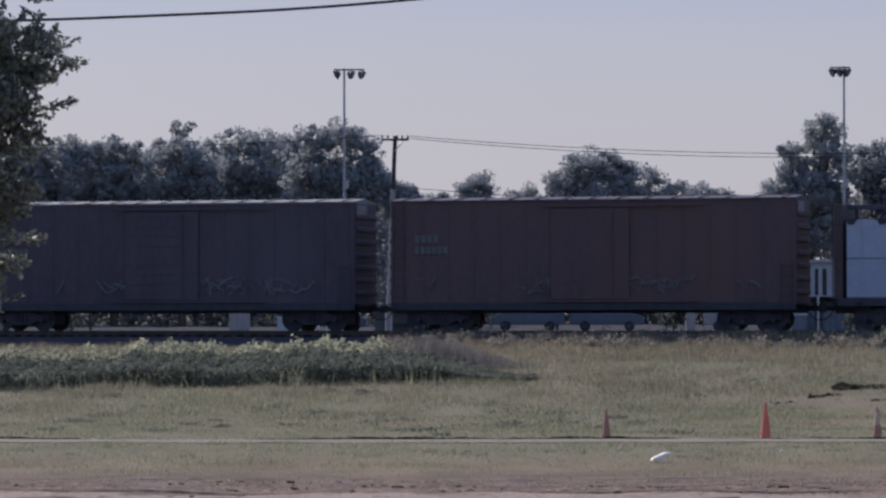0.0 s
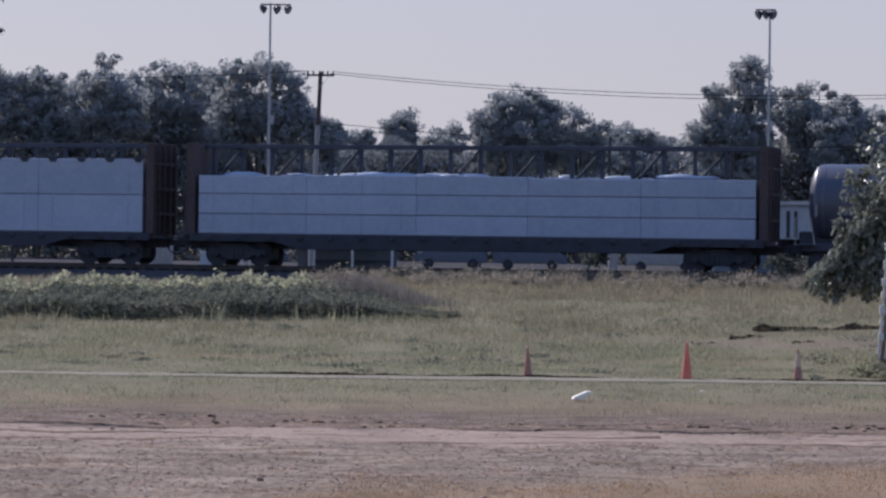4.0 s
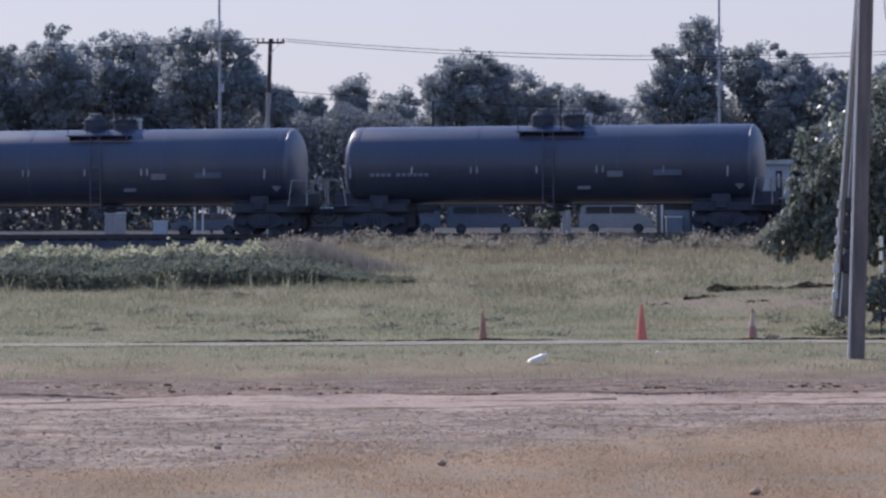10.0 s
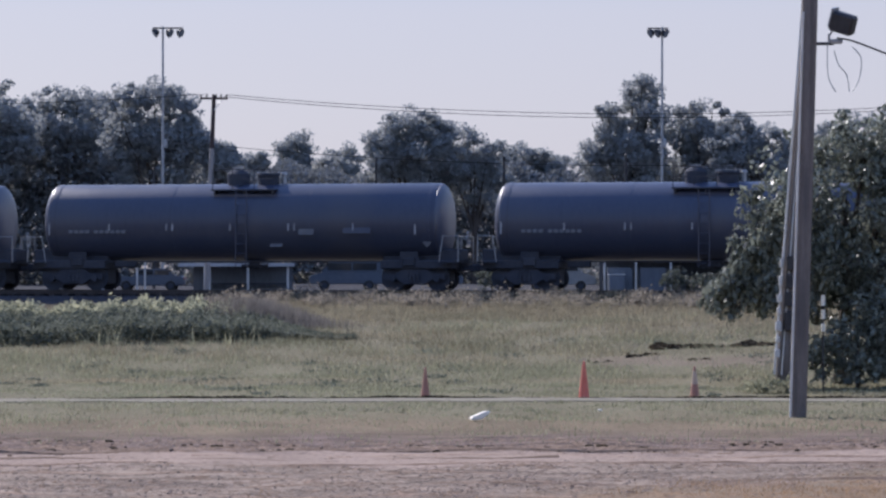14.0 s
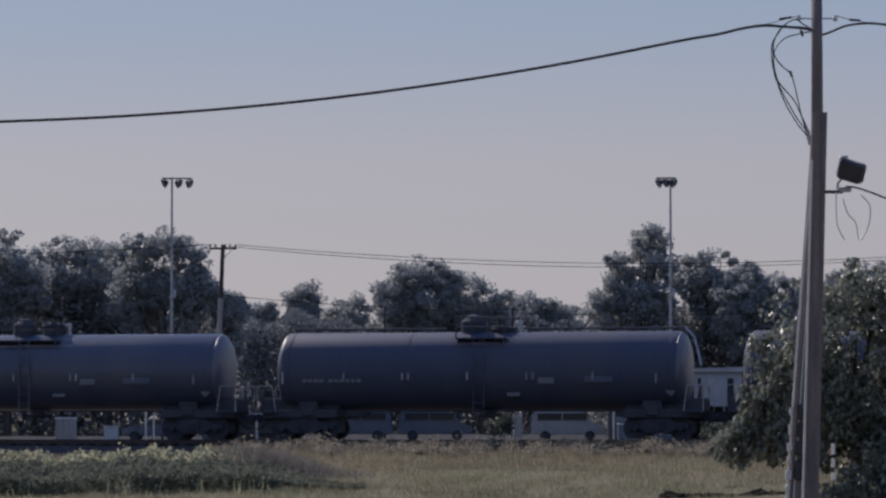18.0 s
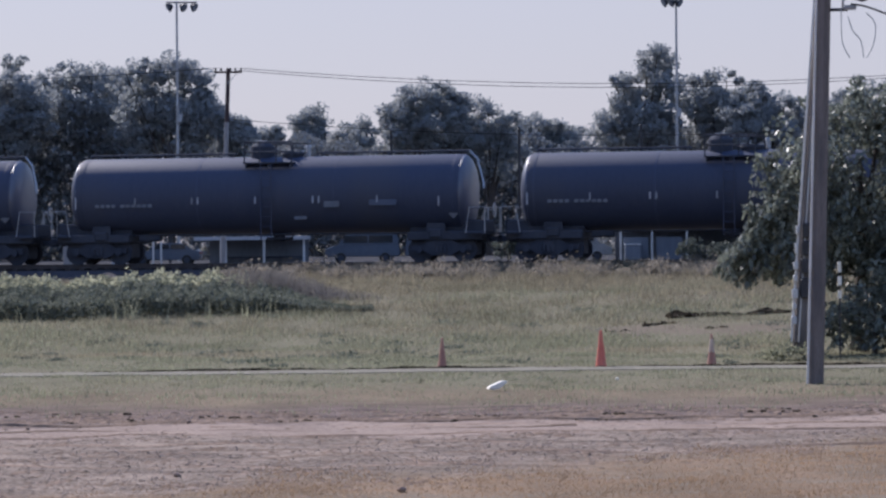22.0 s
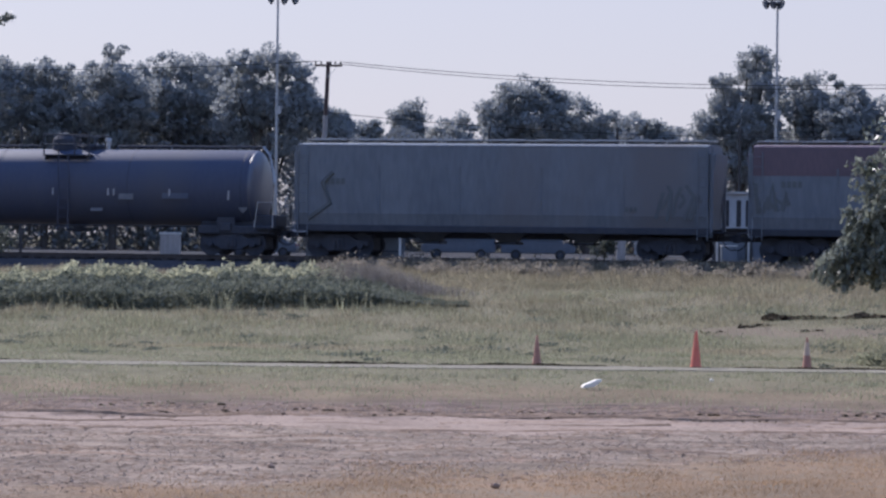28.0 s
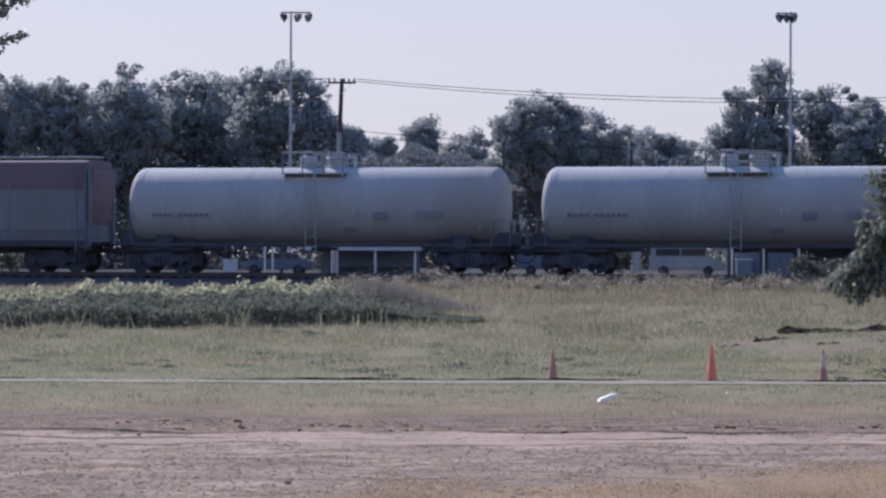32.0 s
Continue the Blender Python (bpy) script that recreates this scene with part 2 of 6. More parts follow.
M = dict(
    ground=ground_material(),
    # Black tank paints and undergear steel lifted bluish: veiling haze put into colour.
    black=surf("hazed_black_tank_paint", (0.0446, 0.054, 0.0933), (0.0582, 0.069, 0.11), 0.7, 0.34, bump=0.02, spec=0.5, c3=(0.0698, 0.076, 0.106), streak=(1, 1, 0.25), rand=0.12),
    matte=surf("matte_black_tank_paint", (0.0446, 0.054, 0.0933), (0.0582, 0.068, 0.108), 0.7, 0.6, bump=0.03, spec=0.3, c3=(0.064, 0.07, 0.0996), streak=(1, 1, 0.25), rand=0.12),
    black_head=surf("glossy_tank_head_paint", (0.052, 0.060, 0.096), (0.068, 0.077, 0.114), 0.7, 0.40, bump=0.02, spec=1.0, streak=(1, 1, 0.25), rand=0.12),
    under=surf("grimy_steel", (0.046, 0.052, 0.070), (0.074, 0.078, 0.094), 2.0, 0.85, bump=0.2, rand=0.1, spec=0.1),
    white_tank=surf("dirty_white_tank_paint", (0.255, 0.268, 0.292), (0.335, 0.345, 0.362), 0.5, 0.75, bump=0.04, spec=0.12, c3=(0.26, 0.25, 0.25), streak=(1, 1, 0.3)),
    strip=surf("reflective_strip", (0.22, 0.23, 0.26), (0.38, 0.385, 0.40), 3.0, 0.4, bump=0, rand=0.3),
    stencil=surf("stencil_paint", (0.11, 0.115, 0.135), (0.17, 0.175, 0.19), 3.0, 0.6, bump=0),
    boxcar=surf("oxide_brown_paint", (0.070, 0.064, 0.086), (0.096, 0.082, 0.104), 0.6, 0.75, bump=0.1, spec=0.12, c3=(0.094, 0.09, 0.11), streak=(1, 1, 0.4)),
    boxcar_rust=surf("orange_brown_paint", (0.094, 0.074, 0.084), (0.122, 0.088, 0.094), 0.6, 0.75, bump=0.1, spec=0.12, c3=(0.128, 0.088, 0.088), streak=(1, 1, 0.4)),
    roof=surf("galvanised_roof", (0.13, 0.13, 0.14), (0.22, 0.22, 0.225), 1.2, 0.6, metal=0.3, bump=0.1, c3=(0.11, 0.085, 0.08)),
    tag=surf("spray_paint", (0.085, 0.085, 0.10), (0.14, 0.14, 0.155), 2.5, 0.7, bump=0, c3=(0.07, 0.06, 0.07)),
    tag_dark=surf("dark_spray_paint", (0.0966, 0.108, 0.117), (0.129, 0.143, 0.154), 2.5, 0.7, bump=0),
    tag_teal=surf("dark_teal_spray_paint", (0.054, 0.075, 0.084), (0.093, 0.117, 0.126), 2.5, 0.7, bump=0),
    frame_brown=surf("flatcar_brown", (0.062, 0.052, 0.058), (0.10, 0.078, 0.080), 0.8, 0.75, bump=0.15, spec=0.15, c3=(0.05, 0.045, 0.052)),
    wrap=surf("white_lumber_wrap", (0.295, 0.35, 0.46), (0.355, 0.41, 0.52), 1.1, 0.5, bump=0.3, fine=5.0, spec=0.3, rand=0.06),
    wrap_edge=surf("dark_wrap_band", (0.07, 0.08, 0.11), (0.15, 0.16, 0.2), 2.0, 0.6, bump=0.1),
    hopper=surf("grey_hopper_paint", (0.128, 0.146, 0.177), (0.181, 0.201, 0.234), 0.5, 0.65, bump=0.06, spec=0.2, c3=(0.152, 0.151, 0.165), streak=(1, 1, 0.25)),
    hopper_red=surf("red_brown_band", (0.12, 0.0963, 0.117), (0.152, 0.114, 0.135), 0.7, 0.7, bump=0.06, spec=0.15, streak=(1, 1, 0.3)),
    # Rail and ballast darkened: the train's shadow put into their colour.
    rail=surf("worn_rail_steel", (0.055, 0.048, 0.048), (0.09, 0.078, 0.075), 3.0, 0.6, metal=0.2, bump=0.1),
    tie=surf("creosoted_timber", (0.04, 0.036, 0.036), (0.075, 0.066, 0.062), 3.0, 0.9, rand=0.2, spec=0.1),
    ballast=surf("shadow_toned_ballast", (0.045, 0.045, 0.052), (0.105, 0.10, 0.108), 4.0, 0.95, bump=0.8, fine=5.0, spec=0.05, c3=(0.075, 0.066, 0.066)),
    pole=surf("weathered_pole_wood", (0.128, 0.114, 0.107), (0.235, 0.208, 0.192), 1.5, 0.9, bump=0.5, spec=0.1, streak=(4, 4, 0.3), c3=(0.10, 0.095, 0.10)),
    pole_far=surf("silvered_pole_wood", (0.26, 0.24, 0.23), (0.40, 0.375, 0.36), 1.0, 0.85, bump=0.4, streak=(4, 4, 0.3)),
    pole_top=surf("tarred_pole_wood", (0.05, 0.035, 0.035), (0.10, 0.07, 0.065), 1.0, 0.85, bump=0.4, streak=(4, 4, 0.3)),
    galv=surf("galvanised_steel", (0.30, 0.31, 0.33), (0.45, 0.46, 0.47), 2.0, 0.45, metal=0.5, bump=0.05),
    conduit=surf("pale_plastic_conduit", (0.50, 0.49, 0.47), (0.66, 0.65, 0.62), 2.0, 0.5, bump=0.03),
    dark_metal=surf("dark_lamp_metal", (0.03, 0.03, 0.035), (0.07, 0.068, 0.07), 3.0, 0.5, metal=0.3, bump=0.1),
    cable=surf("black_cable_jacket", (0.02, 0.02, 0.022), (0.045, 0.045, 0.05), 6.0, 0.6, bump=0.1),
    lens=glass("lamp_glass", (0.25, 0.27, 0.3)),
    cone=surf("faded_orange_cone", (0.56, 0.15, 0.10), (0.68, 0.23, 0.165), 3.0, 0.55, bump=0.05, trans=0.12, rand=0.1),
    cone_dull=surf("dusty_orange_cone", (0.361, 0.182, 0.137), (0.473, 0.259, 0.196), 4.0, 0.7, bump=0.08, trans=0.1, c3=(0.232, 0.154, 0.122)),
    cone_band=surf("cone_reflective_collar", (0.42, 0.30, 0.22), (0.62, 0.48, 0.38), 9.0, 0.6, bump=0.05),
    rubber=surf("black_rubber", (0.02, 0.02, 0.02), (0.045, 0.043, 0.04), 6.0, 0.8),
    litter=surf("white_foam", (0.80, 0.74, 0.62), (0.90, 0.85, 0.74), 4.0, 0.7, bump=0.1),
    concrete=surf("pale_dusty_concrete", (0.196, 0.178, 0.140), (0.278, 0.256, 0.203), 0.8, 0.95, bump=0.3, spec=0.02, c3=(0.168, 0.161, 0.119)),
    earth=surf("dark_clods", (0.032, 0.026, 0.017), (0.085, 0.066, 0.044), 3.0, 0.95, bump=0.8, spec=0.02),
    stone=surf("grey_stone", (0.146, 0.114, 0.0931), (0.347, 0.278, 0.223), 4.0, 0.95, bump=0.5, spec=0.02, island=True, rand=0.45),
    clod=surf("dry_soil_clods", (0.15, 0.106, 0.076), (0.292, 0.219, 0.166), 2.0, 0.95, bump=0.4, spec=0.02, island=True, rand=0.3),
    rock=surf("brown_stone", (0.218, 0.161, 0.124), (0.359, 0.269, 0.206), 5.0, 0.9, bump=0.5, spec=0.05),
    bark=surf("bark", (0.05, 0.042, 0.036), (0.12, 0.10, 0.085), 3.0, 0.95, bump=0.8, streak=(1, 1, 0.3)),
    # Far leaf colour paled toward blue-grey: distance haze painted in.
    leaf_far=surf("hazed_far_foliage", (0.305, 0.325, 0.330), (0.375, 0.392, 0.396), 0.35, 0.75, bump=0, island=True, rand=0.1, trans=0.42, spec=0.08),
    # Darker copy of the hazed leaf, shade of the low growth in its colour.
    leaf_low=surf("shade_toned_low_foliage", (0.175, 0.188, 0.2), (0.225, 0.239, 0.246), 0.35, 0.8, bump=0, island=True, rand=0.25, trans=0.2, spec=0.05),
    leaf_dark=surf("dark_foliage", (0.08, 0.09, 0.075), (0.135, 0.148, 0.118), 0.5, 0.6, bump=0, island=True, rand=0.4, trans=0.4, spec=0.3),
    leaf_near=surf("grey_green_foliage", (0.125, 0.140, 0.116), (0.245, 0.262, 0.215), 0.8, 0.46, bump=0, island=True, rand=0.6, trans=0.3, spec=0.5),
    weed=surf("weed_leaves", (0.10, 0.112, 0.088), (0.18, 0.192, 0.152), 0.6, 0.75, bump=0, spec=0.1, island=True, rand=0.4, trans=0.4),
    blade=surf("lawn_blades", (0.176, 0.183, 0.123), (0.27, 0.273, 0.193), 0.35, 0.85, bump=0, spec=0.03, island=True, rand=0.25, trans=0.58, c3=(0.285, 0.244, 0.178), streak=(0.3, 1, 1)),
    blade_dry=surf("dry_blades", (0.209, 0.144, 0.086), (0.379, 0.266, 0.167), 0.4, 0.7, bump=0, island=True, rand=0.25, trans=0.5),
    blade_tall=surf("straw_blades", (0.212, 0.187, 0.130), (0.342, 0.306, 0.220), 0.3, 0.8, bump=0, spec=0.05, island=True, rand=0.4, trans=0.4, c3=(0.165, 0.161, 0.108)),
    weed_top=surf("sunlit_tops_and_pale_stalks", (0.272, 0.277, 0.186), (0.402, 0.402, 0.286), 0.8, 0.8, bump=0, spec=0.05, island=True, rand=0.35, trans=0.5),
    seed=surf("dull_reddish_seed_grass", (0.142, 0.13, 0.123), (0.232, 0.218, 0.198), 0.5, 0.8, bump=0, spec=0.05, island=True, rand=0.4, trans=0.4),
    tuft=surf("pale_straw_plumes", (0.204, 0.184, 0.15), (0.312, 0.283, 0.238), 0.5, 0.8, bump=0, spec=0.05, island=True, rand=0.25, trans=0.5),
    wall_white=surf("white_metal_siding", (0.36, 0.38, 0.42), (0.46, 0.48, 0.51), 0.6, 0.5, bump=0.05, c3=(0.30, 0.30, 0.31)),
    dark_open=surf("unlit_gap_paint", (0.03, 0.03, 0.035), (0.06, 0.06, 0.065), 1.0, 0.8, bump=0),
    car_silver=surf("silver_car_paint", (0.22, 0.24, 0.27), (0.30, 0.32, 0.34), 0.5, 0.3, bump=0, coat=0.4, metal=0.3),
    car_blue=surf("blue_car_paint", (0.075, 0.095, 0.13), (0.10, 0.125, 0.165), 0.5, 0.35, bump=0, coat=0.3),
    car_red=surf("dull_red_car_paint", (0.20, 0.045, 0.04), (0.27, 0.06, 0.05), 0.5, 0.3, bump=0, coat=0.6),
    glass_dark=glass("car_glass", (0.03, 0.035, 0.04)),
)


# ---- mesh helpers ----
def part(name, bm, material, parent=None, label="", smooth=False):
    me = bpy.data.meshes.new(name)
    bm.to_mesh(me)
    bm.free()
    me.materials.append(M[material])
    if smooth:
        me.polygons.foreach_set("use_smooth", [True] * len(me.polygons))
    ob = new(name, me)
    ob.parent = parent
    if label:
        ob["label"] = label
    return ob


def empty(name, m, label, category, group=""):
    ob = new(name)
    ob.empty_display_size = 0.3
    ob.matrix_world = m
    return tagged(ob, label, category, group)


def box(bm, x, y, z, sx, sy, sz, bevel=0.0, turn=None):
    m = Matrix.LocRotScale((x, y, z), turn, (sx, sy, sz))
    vs = bmesh.ops.create_cube(bm, size=1, matrix=m)["verts"]
    if bevel:
        es = {e for v in vs for e in v.link_edges}
        bmesh.ops.bevel(bm, geom=list(es), offset=bevel, segments=1, affect="EDGES")
    return bm


def rod(bm, a, b, r0, r1=None, seg=8):
    a, b = Vector(a), Vector(b)
    d = b - a
    m = Matrix.Translation((a + b) / 2) @ d.to_track_quat("Z", "Y").to_matrix().to_4x4()
    bmesh.ops.create_cone(bm, cap_ends=True, segments=seg, radius1=r0, radius2=r0 if r1 is None else r1, depth=d.length, matrix=m)
    return bm


def rod_path(bm, pts, r, seg=6):
    """A bent tube through the points."""
    pts = [Vector(p) for p in pts]
    rings = []
    for i, p in enumerate(pts):
        d = (pts[min(i + 1, len(pts) - 1)] - pts[max(i - 1, 0)]).normalized()
        side = d.cross(Vector((0.13, 0.31, 0.94))).normalized()
        up = side.cross(d)
        rings.append([bm.verts.new(p + r * (math.cos(a) * side + math.sin(a) * up)) for a in (2 * math.pi * k / seg for k in range(seg))])
    for r0, r1 in zip(rings, rings[1:]):
        for k in range(seg):
            bm.faces.new((r0[k], r0[(k + 1) % seg], r1[(k + 1) % seg], r1[k]))
    bm.faces.new(rings[0][::-1])
    bm.faces.new(rings[-1])
    return bm


def tapered(bm, pts, radii, seg=12):
    """A bent round shaft through the points, one radius at each."""
    pts = [Vector(p) for p in pts]
    rings = []
    for i, (p, r) in enumerate(zip(pts, radii)):
        d = (pts[min(i + 1, len(pts) - 1)] - pts[max(i - 1, 0)]).normalized()
        side = d.cross(Vector((0.0, 1.0, 0.0))).normalized()
        up = side.cross(d)
        rings.append([bm.verts.new(p + r * (math.cos(a) * side + math.sin(a) * up)) for a in (2 * math.pi * k / seg for k in range(seg))])
    for r0, r1 in zip(rings, rings[1:]):
        for k in range(seg):
            bm.faces.new((r0[k], r0[(k + 1) % seg], r1[(k + 1) % seg], r1[k]))
    bm.faces.new(rings[0][::-1])
    bm.faces.new(rings[-1])
    bmesh.ops.recalc_face_normals(bm, faces=bm.faces)
    return bm


def turned(bm, profile, seg=32, axis="x"):
    """A body of revolution: profile of (along, radius), about the x or the z axis."""
    rings = []
    for a, r in profile:
        ring = []
        for k in range(seg):
            c, s = math.cos(2 * math.pi * k / seg) * r, math.sin(2 * math.pi * k / seg) * r
            ring.append(bm.verts.new((a, c, s) if axis == "x" else (c, s, a)))
        rings.append(ring)
    for r0, r1 in zip(rings, rings[1:]):
        for k in range(seg):
            bm.faces.new((r0[k], r0[(k + 1) % seg], r1[(k + 1) % seg], r1[k]))
    bm.faces.new(rings[0][::-1])
    bm.faces.new(rings[-1])
    bmesh.ops.recalc_face_normals(bm, faces=bm.faces)
    return bm


def extruded(bm, outline, y0, y1):
    """A prism with its outline in x and z, from y0 to y1."""
    a = [bm.verts.new((x, y0, z)) for x, z in outline]
    b = [bm.verts.new((x, y1, z)) for x, z in outline]
    n = len(a)
    bm.faces.new(a)
    bm.faces.new(b[::-1])
    for k in range(n):
        bm.faces.new((a[k], b[k], b[(k + 1) % n], a[(k + 1) % n]))
    bmesh.ops.recalc_face_normals(bm, faces=bm.faces)
    return bm


def loose(name, co, per, material, parent=None, label="", category="", kind=""):
    """One mesh of many small separate faces; co holds their corners, per corners a face."""
    me = bpy.data.meshes.new(name)
    n = len(co) // per
    me.vertices.add(len(co))
    me.vertices.foreach_set("co", np.ascontiguousarray(co, dtype=np.float32).ravel())
    me.loops.add(len(co))
    me.loops.foreach_set("vertex_index", np.arange(len(co), dtype=np.int32))
    me.polygons.add(n)
    me.polygons.foreach_set("loop_start", np.arange(0, len(co), per, dtype=np.int32))
    me.update(calc_edges=True)
    me.materials.append(M[material])
    ob = new(name, me)
    ob.parent = parent
    return tagged(ob, label, category, "", kind)


def leaf_faces(rng, centres, size, droop=0.0):
    """Corners of one small pointed leaf face at each centre, turned at random."""
    n = len(centres)
    a = rng.normal(size=(n, 3))
    a[:, 2] -= droop
    a /= np.linalg.norm(a, axis=1)[:, None]
    b = np.cross(a, rng.normal(size=(n, 3)))
    b /= np.linalg.norm(b, axis=1)[:, None]
    s = (size * rng.uniform(0.6, 1.4, n))[:, None]
    c = np.stack([centres - a * s, centres + b * s * 0.5, centres + a * s, centres - b * s * 0.5], axis=1)
    return c.reshape(-1, 3)


def clump_points(rng, lobes, clumps, per, spread, shell=(0.45, 1.03)):
    """Points in clumps about the shells of ellipsoid lobes (x, y, z, rx, ry, rz)."""
    lobes = np.array(lobes, float)
    w = (lobes[:, 3] * lobes[:, 5]) ** 1.0
    pick = rng.choice(len(lobes), clumps, p=w / w.sum())
    d = rng.normal(size=(clumps, 3))
    d /= np.linalg.norm(d, axis=1)[:, None]
    c = lobes[pick, :3] + d * lobes[pick, 3:] * rng.uniform(*shell, clumps)[:, None]
    r = spread * rng.uniform(0.5, 1.4, clumps)
    e = rng.normal(size=(clumps, per, 3))
    e *= (rng.uniform(0.1, 1, (clumps, per)) ** 0.4 / np.linalg.norm(e, axis=2))[:, :, None]
    e = e * r[:, None, None] * np.array((1.1, 1.1, 0.85))
    return (c[:, None, :] + e).reshape(-1, 3)


ALPHA = radians(14.0)
TRACK, ALONG, TOWARD = np.array((0.0, 144.0)), np.array((math.cos(ALPHA), -math.sin(ALPHA))), np.array((-math.sin(ALPHA), -math.cos(ALPHA)))
RAIL_TOP = 2.3


def step(a, b, v):
    t = np.clip((v - a) / (b - a), 0, 1)
    return t * t * (3 - 2 * t)


def ground_z(x, y):
    """Height of the ground: level near, rising to the railway bank, level behind it."""
    x, y = np.asarray(x, float), np.asarray(y, float)
    q = x * TOWARD[0] + (y - TRACK[1]) * TOWARD[1]
    z = 1.55 * (1 - step(6, 46, q)) + 0.33 * (1 - step(2.8, 5.0, q)) - 0.08 * (1 - step(-6, -3, q))
    z = z + 1.35 * (1 - step(6, 26, y))
    lump = np.sin(0.9 * x + 0.31 * y) * np.sin(0.23 * x - 0.53 * y + 1.0) + 0.6 * np.sin(2.1 * x + 0.2) * np.sin(1.3 * y)
    return z + 0.035 * lump * step(40, 60, np.abs(y) + 8) * (np.abs(q) > 4) * step(1.5, 5, np.abs(y - 86.2))


def on_track(along, q=0.0):
    p = TRACK + ALONG * along + TOWARD * q
    return float(p[0]), float(p[1])


# ---- ground, path, railway ----
def build_ground():
    xs = np.concatenate([-np.geomspace(40, 3500, 26)[::-1], np.arange(-39, 39.1, 0.75), np.geomspace(40, 3500, 26)])
    ys = np.concatenate([-np.geomspace(8, 1500, 14)[::-1], np.arange(-5, 34, 2.0), np.arange(34, 160, 0.6), np.geomspace(160, 4500, 40)])
    X, Y = np.meshgrid(xs, ys)
    co = np.stack([X, Y, ground_z(X, Y)], axis=-1).reshape(-1, 3)
    w = len(xs)
    i = (np.arange(len(ys) - 1)[:, None] * w + np.arange(w - 1)[None, :]).ravel()
    me = bpy.data.meshes.new("ground")
    me.from_pydata(co.tolist(), [], np.stack([i, i + 1, i + w + 1, i + w], axis=1).tolist())
    me.materials.append(M["ground"])
    me.polygons.foreach_set("use_smooth", [True] * len(me.polygons))
    tagged(new("ground", me), "gravel lot and rough grass field rising to a railway bank", "ground", kind="structure")


def build_path():
    bm = bmesh.new()
    rows = []
    for k in range(121):
        x = -30 + k * 0.5
        y0 = 85.0 + 0.25 * math.sin(x * 0.31) + 0.12 * math.sin(x * 1.7)
        y1 = 86.4 + 0.25 * math.sin(x * 0.31 + 0.4) + 0.12 * math.sin(x * 2.3)
        rows.append([bm.verts.new((x, y, float(ground_z(x, y)) + h)) for y, h in ((y0, -0.06), (y0, 0.02), (y1, 0.045), (y1, -0.06))])
    for a, b in zip(rows, rows[1:]):
        for j in range(3):
            bm.faces.new((a[j], b[j], b[j + 1], a[j + 1]))
    tagged(part("pavement", bm, "concrete"), "narrow pale worn path across the grass", "path", kind="structure")
    bm = bmesh.new()
    rng = random.Random(5)
    rows = []
    for k in range(1201):
        x = -30 + k * 0.05
        y = 86.5 + 0.25 * math.sin(x * 0.31 + 0.4) + 0.06 * math.sin(x * 2.3)
        h = 0.08 + 0.02 * math.sin(x * 0.9 + 1.2 * math.sin(x * 0.37)) + 0.01 * math.sin(x * 5.3) + rng.uniform(-0.012, 0.012)
        h = h * (0.85 + 0.15 * math.sin(x * 0.45 + 2.2))
        g0 = float(ground_z(x, y))
        rows.append([bm.verts.new((x, y + dy, g0 + z)) for dy, z in ((rng.uniform(-0.03, 0.03), -0.05), (rng.uniform(0.0, 0.04), h), (0.3 + rng.uniform(0, 0.2), -0.03))])
    for a, b in zip(rows, rows[1:]):
        for j in range(2):
            bm.faces.new((a[j], b[j], b[j + 1], a[j + 1]))
    tagged(part("turf_edge", bm, "earth"), "dark broken turf edge along the path", "turf edge", kind="stuff")


def build_railway():
    bm = bmesh.new()
    # Near shoulder widened so the ballast's painted shade shows as a band.
    outline = [(-3.0, 1.55), (-1.75, 2.06), (1.75, 2.06), (4.8, 1.62), (5.1, 1.3)]
    ends = []
    for a in np.arange(-430, 431, 10.0):
        ends.append([bm.verts.new((*on_track(a, q), z)) for q, z in outline])
    for r0, r1 in zip(ends, ends[1:]):
        for k in range(4):
            bm.faces.new((r0[k], r0[k + 1], r1[k + 1], r1[k]))
    tagged(part("railway_bed", bm, "ballast"), "stone ballast bed of the railway line", "track bed", kind="structure")
    line = empty("railway_track", Matrix.Translation((0, 0, 0)), "rusty steel rails on dark timber ties", "railway track")
    line["kind"] = "structure"
    for q in (-0.755, 0.755):
        bm = bmesh.new()
        a, b = on_track(-430, q), on_track(430, q)
        mid = ((a[0] + b[0]) / 2, (a[1] + b[1]) / 2)
        turn = Euler((0, 0, -ALPHA))
        for z, w, h in ((2.272, 0.072, 0.056), (2.21, 0.02, 0.10), (2.148, 0.14, 0.024)):
            box(bm, *mid, z, 860, w, h, 0, turn)
        part("rail", bm, "rail", line)
    bm = bmesh.new()
    box(bm, 0, 0, 0, 0.23, 2.6, 0.16, 0.012)
    me = None
    for k in range(100):
        if me is None:
            ob = part("tie", bm, "tie", line)
            me = ob.data
        else:
            ob = new("tie", me)
            ob.parent = line
        x, y = on_track(-28 + k * 0.56)
        ob.matrix_basis = pose(x, y, 2.055, 0, 0, -14 + math.sin(k * 7.7))


